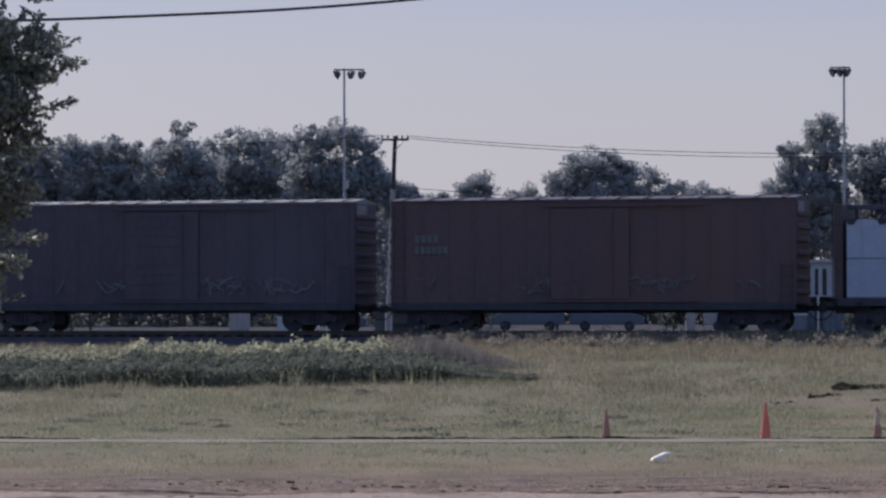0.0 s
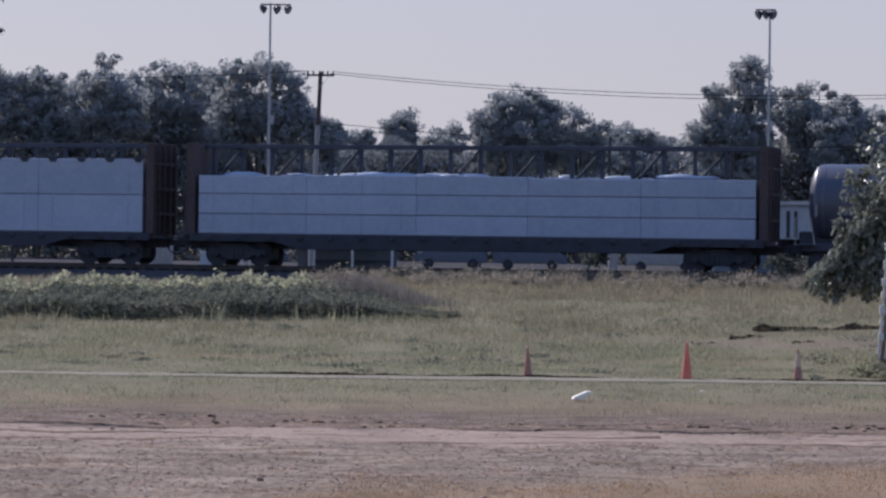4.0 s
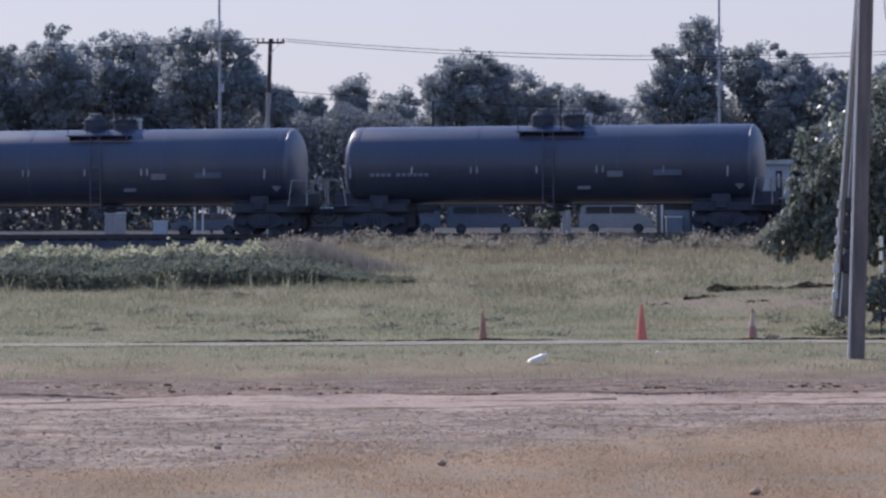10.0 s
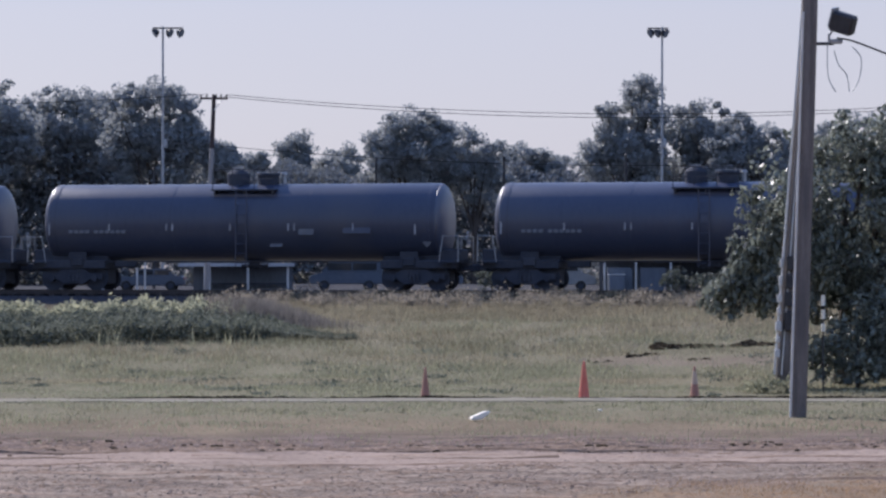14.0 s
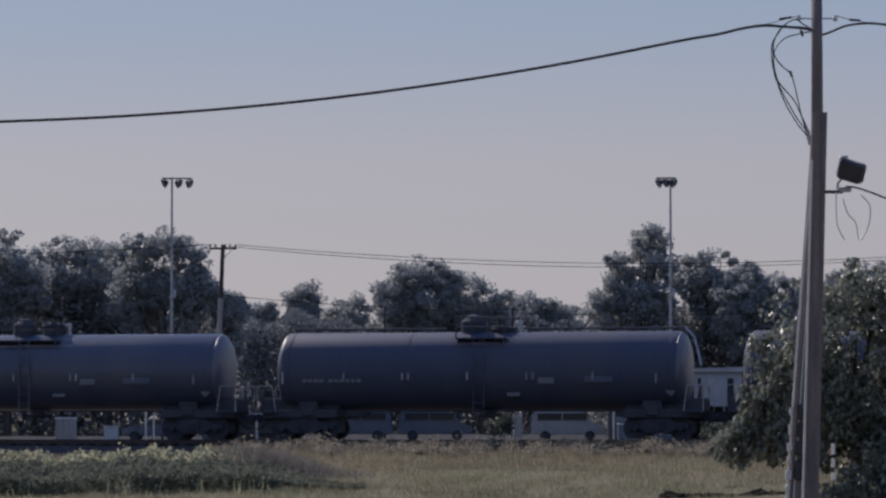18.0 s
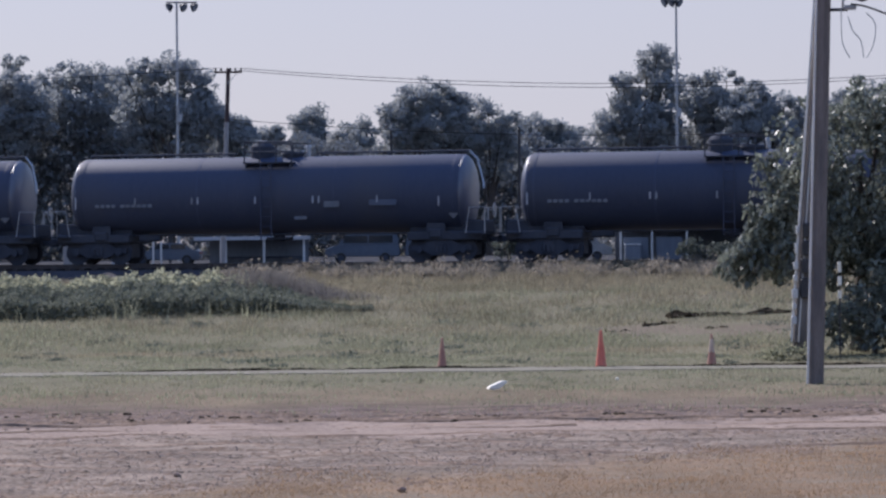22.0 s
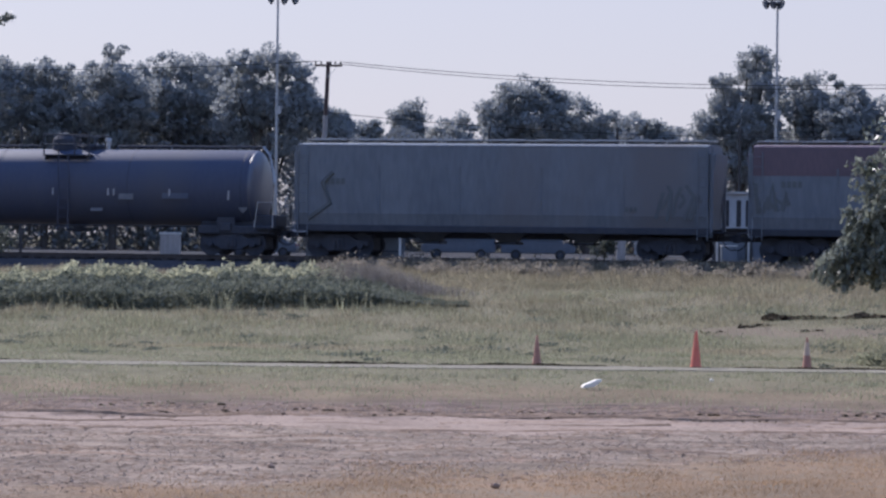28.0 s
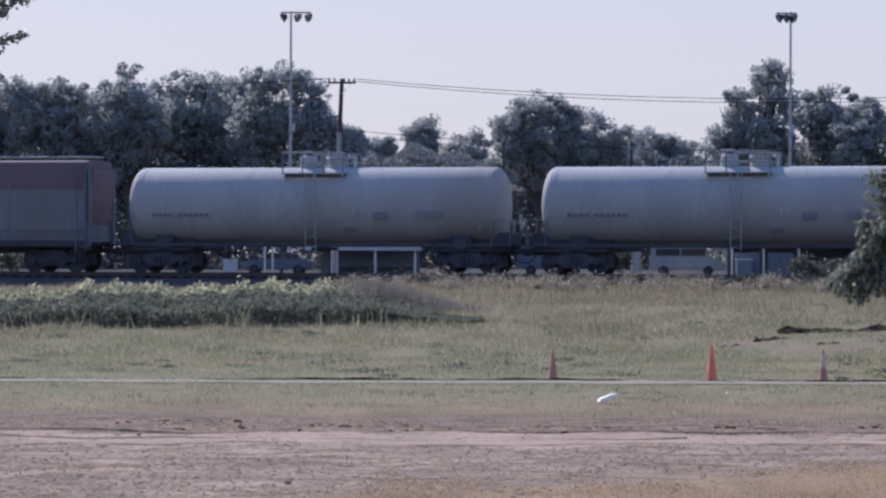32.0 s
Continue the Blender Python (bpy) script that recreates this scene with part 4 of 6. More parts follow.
def hopper_car(half, two_tone, seed, label):
    rng = random.Random(seed)
    car = empty("covered_hopper_car", Matrix(), label, "hopper car", "hopper cars of the train")
    hx, hw = half - 0.75, 1.56
    bx = hx - 0.12
    profile = [(-hw * 0.9, 1.2), (-hw * 0.985, 1.7), (-hw, 2.6), (-hw * 0.992, 3.5), (-hw * 0.975, 4.3), (-hw * 0.93, 4.4), (-hw * 0.6, 4.46), (0, 4.5)]
    profile = profile + [(-y, z) for y, z in profile[-2::-1]]
    def hull(x0, x1, lo, hi, grow, material, name):
        pts = [(y * grow, z) for y, z in profile if lo - 1e-6 <= z <= hi + 1e-6]
        bm = extruded(bmesh.new(), [(y, z) for y, z in pts], -x1, -x0)
        bm.transform(pose(0, 0, 0, 0, 0, 90))
        return part(name, bm, material, car)
    body = hull(-bx, bx, 1.2, 4.5, 1.0, "hopper", "body")
    if two_tone:
        pts = [(-hw * 0.99 - 0.012, 3.28)] + [(y * 1.008, z + 0.006) for y, z in profile if z >= 3.5] + [(hw * 0.99 + 0.012, 3.28)]
        bm = extruded(bmesh.new(), pts, -bx - 0.006, bx + 0.006)
        bm.transform(pose(0, 0, 0, 0, 0, 90))
        part("upper_band", bm, "hopper_red", car, "red-brown painted upper band")
    for s in (-1, 1):
        part("roof_edge", box(bmesh.new(), 0, s * (hw * 0.955), 4.34, 2 * bx, 0.08, 0.08, 0.02), "hopper" if not two_tone else "hopper_red", car)
        part("side_sill", box(bmesh.new(), 0, s * (hw * 0.93), 1.12, 2 * hx, 0.12, 0.26, 0.02), "under", car)
        for k in range(5):
            x = -bx + (k + 0.5) * 2 * bx / 5 + bx / 5
            if x < bx:
                part("side_seam", box(bmesh.new(), x, s * (hw + 0.004), 2.6, 0.06, 0.03, 1.9), "hopper", car)
    part("running_board", box(bmesh.new(), 0, 0, 4.62, 2 * hx - 0.2, 0.95, 0.05), "galv", car)
    for k in range(9):
        x = -bx + 0.9 + k * (2 * bx - 1.8) / 8
        part("hatch_cover", box(bmesh.new(), x, 0, 4.6, 1.35, 0.62, 0.12, 0.04), "galv", car)
    for e in (-1, 1):
        bm = bmesh.new()
        for s in (-1, 1):
            box(bm, e * hx, s * 1.35, 2.6, 0.14, 0.14, 3.0, 0.01)
            rod(bm, (e * hx, s * 1.35, 1.3), (e * bx, s * 1.0, 3.6), 0.05, seg=6)
        box(bm, e * hx, 0, 4.05, 0.14, 2.8, 0.12, 0.01)
        part("end_frame", bm, "hopper", car)
        bm = extruded(bmesh.new(), [(bx * e - e * 0.02, 4.1), (bx * e + e * 0.28, 4.1), (bx * e + e * 0.02, 1.9)], -1.3, 1.3)
        part("slope_sheet", bm, "hopper_red" if two_tone else "hopper", car)
        ladder(car, e * (hx + 0.02), -1.42, 0.9, 4.4, "hopper", "y", 0.36)
        ladder(car, e * (hx - 0.3), -1.6, 0.8, 4.2, "hopper", "x", 0.4)
        part("end_platform", box(bmesh.new(), e * (hx + 0.15), 0, 1.1, 0.7, 2.7, 0.05), "under", car)
        bogie(car, e * (half - 2.4))
        coupling(car, e * half, e)
    for x in (-3.1, 0, 3.1):
        bm = bmesh.new()
        m = Matrix.Translation((x, 0, 0.95)) @ Matrix.Diagonal((1.25, 1.0, 1.0, 1))
        bmesh.ops.create_cone(bm, cap_ends=True, segments=4, radius1=0.35, radius2=1.35, depth=0.62, matrix=m @ pose(0, 0, 0, 0, 0, 45))
        part("discharge_chute", bm, "hopper" if not two_tone else "under", car)
        part("outlet_gate", box(bmesh.new(), x, 0, 0.6, 0.9, 1.2, 0.1, 0.02), "under", car)
    part("centre_sill", box(bmesh.new(), 0, 0, 0.9, 2 * hx, 0.4, 0.3), "under", car)
    bars("car_marking", car, "tag_dark", -bx + 1.1, -hw - 0.005, 2.95, (0.16, 0.16, 0.16, 0.16), 0.24)
    if two_tone:
        for x0, count, z0, tall in ((-bx + 0.1, 5, 1.8, 1.2),):
            for k in range(count):
                x = x0 + k * 0.23
                pts = [(x + rng.uniform(-0.15, 0.15), -hw * 0.99 - 0.012, z0 + rng.uniform(0, 0.2)), (x + rng.uniform(0, 0.3), -hw - 0.012, z0 + tall * rng.uniform(0.4, 1.0)), (x + rng.uniform(0.1, 0.5), -hw - 0.012, z0 + rng.uniform(0.1, 0.5))]
                bm = rod_path(bmesh.new(), pts, 0.1, 5)
                bmesh.ops.scale(bm, vec=(1, 0.15, 1), verts=bm.verts, space=Matrix.Translation((0, hw, 0)))
                part("graffiti_stroke", bm, "tag_dark", car)
        # a row of fat rounded sprayed forms
        for k in range(11):
            x, foot = -2.05 + k * 0.35 + rng.uniform(-0.06, 0.06), 1.42 + rng.uniform(0, 0.12)
            tall, lean, hook = (0.55 + 0.3 * math.sin(k * 0.31)) * rng.uniform(0.75, 1.1), rng.uniform(-0.05, 0.2), rng.uniform(-0.28, 0.28)
            pts = [(x, -hw * 0.99 - 0.014, foot), (x + lean * 0.4, -hw * 0.99 - 0.014, foot + tall * 0.55), (x + lean, -hw * 0.99 - 0.014, foot + tall),
                   (x + lean + hook * 0.6, -hw * 0.99 - 0.014, foot + tall * 0.9), (x + lean + hook, -hw * 0.99 - 0.014, foot + tall * 0.5)]
            bm = rod_path(bmesh.new(), pts, rng.uniform(0.09, 0.15), 5)
            bmesh.ops.scale(bm, vec=(1, 0.15, 1), verts=bm.verts, space=Matrix.Translation((0, hw, 0)))
            part("graffiti_stroke", bm, "tag_teal", car)
    else:
        bars("car_marking", car, "tag_dark", bx - 3.2, -hw - 0.005, 1.95, (0.12, 0.12, 0.12), 0.18)
        for k in range(8):
            x = bx - 2.0 + 0.22 * k
            pts = [(x, -hw * 0.99 - 0.012, 1.5 + rng.uniform(0, 0.6)), (x + rng.uniform(0, 0.4), -hw - 0.012, 2.3 + rng.uniform(0, 0.5)), (x + rng.uniform(0, 0.3), -hw - 0.012, 2.0 + rng.uniform(0, 1.1))]
            bm = rod_path(bmesh.new(), pts, 0.08, 5)
            bmesh.ops.scale(bm, vec=(1, 0.15, 1), verts=bm.verts, space=Matrix.Translation((0, hw, 0)))
            part("graffiti_stroke", bm, "tag_dark", car)
        for x in (-bx + 0.4,):
            pts = [(x, -hw * 0.99, 1.5), (x + 0.9, -hw * 0.99, 2.1), (x + 0.6, -hw - 0.01, 2.9), (x + 1.0, -hw * 0.99, 3.3)]
            part("graffiti_stroke", rod_path(bmesh.new(), pts, 0.1, 5), "tag_dark", car)
    return car


# where one car ends and the next begins, in metres of train
ENDS = [-42.2, -24.6, -7.02, 10.57, 34.96, 59.61, 77.3, 95.0, 113.29, 131.71, 149.92, 168.02, 186.46, 204.9, 223.35, 241.7,
        260.0, 278.19, 296.41, 314.48, 332.55, 350.52, 367.44, 384.4]


def run(t):
    """How far the train has run after t seconds, slowing a little."""
    return 11.8311 * t - 0.00520894 * t * t - 0.000208458 * t ** 3


def build_train():
    cars = []
    kinds = "BBB" + "CD" + "LS" + "K" * 6 + "R" * 6 + "HG" + "WW"
    first = {}
    for k, (a, b) in zip(kinds, zip(ENDS, ENDS[1:])):
        if k == "B":
            n = len(cars)
            car = box_car(8.8, "boxcar_rust" if n == 2 else "boxcar", 11 + n, "roof" if n < 2 else "boxcar")
            if n == 2:
                car["label"] = "rust-brown steel box car with graffiti along its lower side"
        elif k == "C":
            car = centerbeam_car((b - a) / 2, 4.82, 2, 4.24, 3, "centre-beam flat car stacked high with white-wrapped lumber")
        elif k == "D":
            car = centerbeam_car((b - a) / 2, 4.82, 3, 3.62, 4, "centre-beam flat car with white lumber below its open truss")
        elif k == "H":
            car = hopper_car(9.02, False, 21, "light grey covered hopper car, dusty and sprayed at its ends")
        elif k == "G":
            car = hopper_car(9.0, True, 22, "grey covered hopper car with a red-brown upper band and graffiti")
        elif k in first:
            car = copy_thing(first[k], Matrix())
        elif k == "L":
            car = tank_car(8.85, 8.1, "black", "black tank car, paled by painted haze, coupled to the lumber cars", "black tank cars of the train", False, 7, False, 31)
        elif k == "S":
            car = tank_car(8.6, 7.46, "black", "short black tank car, paled by painted haze", "black tank cars of the train", False, 7, False, 34)
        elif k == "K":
            car = first[k] = tank_car(9.1, 8.22, "black", "black tank car, paled by painted haze, with pale reflector strips", "black tank cars of the train", False, 7, False, 31)
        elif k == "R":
            car = first[k] = tank_car(9.15, 8.16, "matte", "black tank car, paled by painted haze, with a rail along its top", "black tank cars of the train", True, 7, False, 32)
        else:
            car = first[k] = tank_car(8.47, 7.72, "white_tank", "dirty white tank car with grey streaks", "white tank cars of the train", False, 4, True, 33)
        cars.append((car, (a + b) / 2 + (0.15 if k == "S" else 0.0)))
    return cars


def motions():
    for car, middle in TRAIN:
        rows = []
        for t in range(0, 33, 2):
            x, y = on_track(middle - run(t))
            rows.append((float(t), pose(x, y, RAIL_TOP, 0, 0, -14.0)))
        walk(car, rows)


# ---- trees ----
def tree(name, x, y, lobes, clumps, per, leaf, spread, material, label, seed, trunk=0.35, droop=0.0, category="tree"):
    """A tree with a tapered trunk, limbs out to its lobes, and a crown of many small leaves in clumps."""
    rng = np.random.default_rng(seed)
    z = float(ground_z(x, y))
    t = empty(name, Matrix.Translation((x, y, z)), label, category)
    top = max(l[2] for l in lobes)
    low = top * 0.3
    pts = [(0, 0, -0.2), (0.1 * trunk, 0, low * 0.5), (0.4 * trunk, 0.2 * trunk, low), (0.2 * trunk, 0.1, top * 0.75)]
    part("trunk", tapered(bmesh.new(), pts, [trunk * r for r in (1.25, 1.0, 0.8, 0.3)], 10), "bark", t)
    for l in lobes[:12]:
        a, b = Vector(pts[2]), Vector(l[:3])
        m = a.lerp(b, 0.5) + Vector((0, 0, 0.08 * (b - a).length))
        part("limb", tapered(bmesh.new(), (a, m, b), (trunk * 0.45, trunk * 0.3, trunk * 0.08), 7), "bark", t)
    c = clump_points(rng, lobes, clumps, per, spread)
    c = c[c[:, 2] > 0.15]
    loose("crown", leaf_faces(rng, c, leaf, droop), 4, material, t)
    return t


def build_trees():
    rng = random.Random(8)
    # the wood behind the line, tree by tree: place, then each lobe's offset, height and radius
    def wood_tree(seed, x, y, *crown):
        lobes = [(lx, rng.uniform(-1, 1) * 1.2, lz, r * 1.02, r * 1.2, r * 0.98) for lx, lz, r in crown]
        wide = max(abs(lx) for lx, _, _ in crown)
        low = min(lz - 0.6 * r for _, lz, r in crown)
        lobes += [(wide * u, rng.uniform(-1, 1), low - dz, wide * 0.55, 1.8, 1.9) for u, dz in ((-0.75, 0.0), (-0.25, -0.6), (0.25, -0.6), (0.75, 0.0), (-0.4, 2.4), (0.4, 2.4))]
        area = sum(l[3] * l[5] for l in lobes)
        tree("tree", x, y, lobes, int(16 + 6.2 * area), 78, 0.19, 0.72, "leaf_far", "broad tree in the wood beyond the railway, leaves paled by painted haze", seed, 0.32)

    wood_tree(100, -33.6, 330, (-0.1, 17.1, 1.5), (-1.3, 16.1, 1.5), (1.2, 15.5, 1.6), (-0, 13.6, 2.3), (-1.8, 13.6, 2), (2, 13.1, 2))
    wood_tree(101, -27.9, 334, (-2.2, 16.6, 1.1), (-0.5, 16.5, 1.3), (1.1, 16.7, 1.2), (-1.2, 14.3, 2.1), (0.8, 13.8, 2.1), (2.6, 15.8, 1))
    wood_tree(102, -19.4, 327, (-3.9, 16.6, 1.2), (-2.1, 16.8, 1.3), (-0.1, 17, 1.3), (1.4, 16.7, 1.2), (2.7, 15.4, 1.1), (-1.6, 14.1, 2.5), (1.4, 13.6, 2.3), (3.7, 13.9, 1))
    wood_tree(103, -13.7, 326, (-1, 13, 0.8), (0.4, 12.3, 0.7), (-0.2, 11.1, 1.4), (1.3, 11.1, 0.7))
    wood_tree(104, -40, 332, (2.3, 16, 1.3), (0.3, 15.8, 1.4), (-1.7, 15.9, 1.3), (1.3, 13.7, 2.3), (-1.7, 13.6, 2.5))
    wood_tree(105, -47.1, 330, (3.5, 15.7, 1.4), (1.5, 15.5, 1.5), (2.5, 13.5, 2.5), (-0.5, 15, 2), (-1, 13, 2.5), (-4, 14, 2.5))
    wood_tree(106, -32.3, 342, (0, 15.6, 1.7), (-1.6, 14.6, 1.7), (1.7, 14.6, 1.7), (0, 12.8, 2.6))
    wood_tree(107, -25.4, 342, (0, 16.1, 1.7), (-1.6, 15, 1.7), (1.7, 14.8, 1.7), (0, 12.8, 2.6))
    wood_tree(108, -39.6, 342, (0, 15.7, 1.7), (-1.6, 14.8, 1.7), (1.7, 14.8, 1.7), (0, 12.8, 2.6))
    wood_tree(109, -8.5, 400, (-1.3, 14.9, 1), (0.2, 15.5, 1.1), (1.2, 14.7, 0.9), (-0.6, 13.7, 1.4), (0.6, 12.8, 1.5))
    wood_tree(110, -4, 402, (-0.5, 14, 1), (1, 14.1, 1), (-0.2, 12.5, 1.9), (-1.7, 12.8, 1.2), (2.2, 13.5, 0.9))
    wood_tree(111, -13, 398, (-0.3, 13, 0.7), (0.9, 13.2, 0.9), (-1, 12.7, 0.9), (0.3, 12.1, 1.2))
    wood_tree(112, 3.7, 370, (0.7, 16.2, 1.7), (-1.3, 15.7, 1.7), (-2.4, 14.8, 1.5), (0.6, 15.2, 1.7), (-3.8, 14.8, 0.8), (2.7, 16, 1.5), (3.8, 14.8, 1.4), (1, 13.7, 3.1), (-2.4, 12.8, 2))
    wood_tree(113, 10.1, 372, (-0.8, 15.5, 0.9), (-0, 14.8, 0.8), (1.5, 13.5, 1), (-1.9, 12.9, 2.3), (0.7, 12.4, 1.7), (3, 13.7, 0.8))
    wood_tree(114, 17.1, 388, (-2.7, 13.4, 1), (-1.2, 14.1, 1), (-0.3, 13.5, 0.8), (-1.5, 12.3, 1.5), (0.9, 13.3, 0.7), (2.4, 13.1, 0.6), (3.3, 12.8, 0.6), (1.5, 12, 1.3))
    wood_tree(115, 22.7, 330, (1.5, 18.3, 0.9), (0.7, 17.8, 0.7), (2.5, 17.5, 0.8), (-2.6, 16.2, 0.4), (-1.8, 15.7, 0.6), (-3.1, 14.7, 0.7), (-0.8, 15.2, 1.3), (1.2, 15.8, 1.8), (2.5, 14.7, 1.5), (-1.3, 13.5, 1.8), (-3.6, 11.7, 0.5), (-2.8, 11.9, 0.8), (0.8, 12.4, 2.3))
    wood_tree(116, 29.5, 333, (-1.8, 15.9, 0.5), (-0.2, 16.1, 0.8), (1.3, 16.4, 0.7), (2.1, 15.9, 0.6), (-0.2, 14.6, 1.5), (1.9, 14.1, 1.3), (-2.2, 13.6, 1.4))
    wood_tree(117, 33.7, 329, (-0.9, 14.8, 0.8), (-0.1, 14, 0.8), (1.5, 14.3, 0.5), (1.9, 13.8, 0.5), (0.4, 12.5, 1.5), (2.9, 12.5, 1), (-2.2, 12, 2))
    wood_tree(118, 43.4, 332, (-4.4, 13.1, 1.3), (-1.8, 13.7, 1.5), (0.7, 13.9, 1.8), (3.8, 13.7, 2), (-0.3, 11.6, 2.3))
    wood_tree(119, -56, 328, (0, 14, 3.2), (-4, 12, 3.5), (4, 12.5, 3), (0, 8, 5))
    wood_tree(120, -68, 330, (0, 15, 3.6), (-4, 12, 4), (5, 12, 4), (0, 8, 6))
    wood_tree(121, 54, 330, (0, 14, 3.2), (-4, 12, 3.5), (4, 12.5, 3), (0, 8, 5))
    wood_tree(122, 66, 333, (0, 15, 3.6), (-4, 12, 4), (5, 12, 4), (0, 8, 6))
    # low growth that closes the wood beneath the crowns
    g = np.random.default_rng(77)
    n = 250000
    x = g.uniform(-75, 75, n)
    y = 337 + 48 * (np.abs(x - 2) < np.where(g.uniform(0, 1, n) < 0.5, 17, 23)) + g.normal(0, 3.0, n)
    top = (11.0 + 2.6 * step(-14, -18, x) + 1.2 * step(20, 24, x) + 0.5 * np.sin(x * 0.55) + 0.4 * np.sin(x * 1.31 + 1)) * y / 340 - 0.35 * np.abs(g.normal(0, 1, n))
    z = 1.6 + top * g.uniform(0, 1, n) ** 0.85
    loose("undergrowth", leaf_faces(g, np.stack([x, y, z], 1), 0.24), 4, "leaf_low", None, "dense undergrowth beneath the far trees, shade in its leaf colour", "undergrowth", "stuff")
    # near tree on the field's edge
    # the trunk stands beyond the picture's edge; only the tips of its boughs reach over the lot
    lobes = [(0.2, 0, 9.8, 2.2, 2.4, 2.0), (1.0, -0.2, 8.3, 2.2, 2.0, 1.5), (-0.5, 0, 12.2, 3.0, 3.0, 2.4), (1.8, 0.3, 9.9, 1.7, 1.6, 1.0), (0.6, -0.5, 6.2, 2.0, 2.2, 2.0), (-2.6, 0.3, 9.0, 2.8, 3.0, 3.2),
             (-2.5, 0, 5.2, 3.0, 2.6, 2.6), (0.4, 0.4, 4.0, 1.7, 1.9, 1.8), (0.0, 0, 2.0, 1.3, 1.6, 1.6), (-2.4, 0, 13.8, 2.6, 2.6, 2.0)]
    lobes = [(x / 3 + 1.35, y / 3, 3 + (z - 1.45) / 3, rx / 3, ry / 3, rz / 3) for x, y, z, rx, ry, rz in lobes]
    feathery = tree("tree", -7.83, 40.0, lobes, 440, 110, 0.040, 0.19, "leaf_near", "tall dark tree with feathery twigs reaching over the lot", 301, 0.16, 0.2)
    # thin twigs that stand out from its boughs
    g = np.random.default_rng(305)
    for k in range(90):
        lx, ly, lz, rx, ry, rz = lobes[k % len(lobes)]
        a, b = g.uniform(-1.1, 1.1), g.uniform(-0.8, 0.8)
        out = np.array((math.cos(a) * math.cos(b), math.sin(b), math.sin(a)))
        start = np.array((lx, ly, lz)) + out * (rx, ry, rz) * 0.9
        u = np.linspace(0, 1, 16)[:, None]
        way = start + out * u * g.uniform(0.1, 0.3) + np.hstack([0 * u, 0 * u, g.uniform(-0.05, 0.08) * u ** 2])
        twig = part("twig", rod_path(bmesh.new(), [tuple(p) for p in way[::5]], 0.005, 4), "bark", feathery)
        c = np.repeat(way, 2, 0) + g.normal(0, 0.018, (32, 3))
        loose("leaves", leaf_faces(g, c, 0.034), 4, "leaf_near", twig)
    # drooping tree behind the poles: its crown and its hanging skirt
    crown = [(0, 0, 4.9, 2.4, 2.2, 2.2), (-1.4, -0.3, 4, 1.7, 1.8, 1.9), (1.9, 0.2, 5.6, 2.2, 2.2, 2.1), (4.2, 0, 5.2, 2.5, 2.2, 2.6), (0.6, 0, 6.3, 1.3, 1.3, 1.1), (2.4, 0, 7, 1.1, 1, 0.8), (6.6, 0.2, 4, 2.6, 2.2, 3.2), (4.6, -0.9, 3.8, 2, 1.2, 1.8), (2.6, 0, 3.9, 2.2, 1.9, 1.7)]
    skirt = [(-2.0, -0.2, 3.2, 1.0, 1.2, 0.8), (-0.6, -0.6, 3.1, 1.2, 1.3, 0.8), (1.6, -0.5, 2.6, 2.2, 1.8, 1.9), (4.2, -0.3, 2.4, 2.6, 1.8, 2), (1.6, -0.6, 1, 1.2, 1.3, 1.1), (3.2, -0.6, 1, 1.6, 1.3, 1.1), (5.6, -0.5, 1.1, 1.9, 1.3, 1.2), (2.6, -0.9, 1.8, 1.8, 1.2, 1.4),
             (-2.9, -0.3, 2.6, 0.35, 0.4, 0.4), (-2.2, -0.3, 2.3, 0.25, 0.3, 0.5), (-1.3, -0.4, 2.2, 0.25, 0.3, 0.6), (-0.5, -0.5, 2.0, 0.3, 0.3, 0.7), (0.1, -0.5, 1.9, 0.25, 0.3, 0.6)]
    weeper = tree("tree", 12.4, 97.0, crown + skirt, 1360, 52, 0.088, 0.34, "leaf_near", "drooping grey-green tree spreading behind the utility poles", 302, 0.22, 0.9)
    # sprays of long leaves that hang from its outer twigs
    g = np.random.default_rng(304)
    for k in range(110):
        if k < 60:
            f = g.uniform(0, 1)
            start = np.array((-2.9 + 1.9 * f ** 1.3 + g.uniform(-0.2, 0.2), g.uniform(-1.0, 0.2), 2.55 + 2.6 * f + g.uniform(-0.2, 0.2)))
        else:
            start = np.array((g.uniform(-3.1, 0.6), g.uniform(-1.3, -0.3), g.uniform(2.5, 3.0)))
        reach, fall = g.uniform(0.25, 0.85), g.uniform(0.4, 0.85)
        u = np.linspace(0, 1, 34)[:, None]
        way = start + np.hstack([-reach * u, 0.1 * g.normal() * u, -fall * u ** 1.8])
        spray = part("hanging_twig", rod_path(bmesh.new(), [tuple(p) for p in way[::11]], 0.012, 4), "bark", weeper)
        c = np.repeat(way, 2, 0) + g.normal(0, 0.05, (68, 3)) - np.array((0, 0, 0.05))
        loose("leaves", leaf_faces(g, c, 0.095, 1.6), 4, "leaf_near", spray)

    # shrub added at the poles' far side to fill the tree's dark shade
    lobes = [(0, 0, 0.9, 1.4, 1.0, 0.9), (1.6, 0.1, 1.2, 1.5, 1.0, 1.2), (3.3, 0, 1.1, 1.7, 1.0, 1.1), (5.2, 0.2, 1.2, 1.8, 1.0, 1.2), (0.8, 0, 1.9, 1.0, 0.9, 0.8), (2.6, 0, 2.2, 1.3, 0.9, 0.9)]
    tree("bush", 12.5, 94.8, lobes, 420, 46, 0.08, 0.3, "leaf_near", "dense shrub added for the dark shade under the drooping tree", 303, 0.06, 0.3, category="bush")


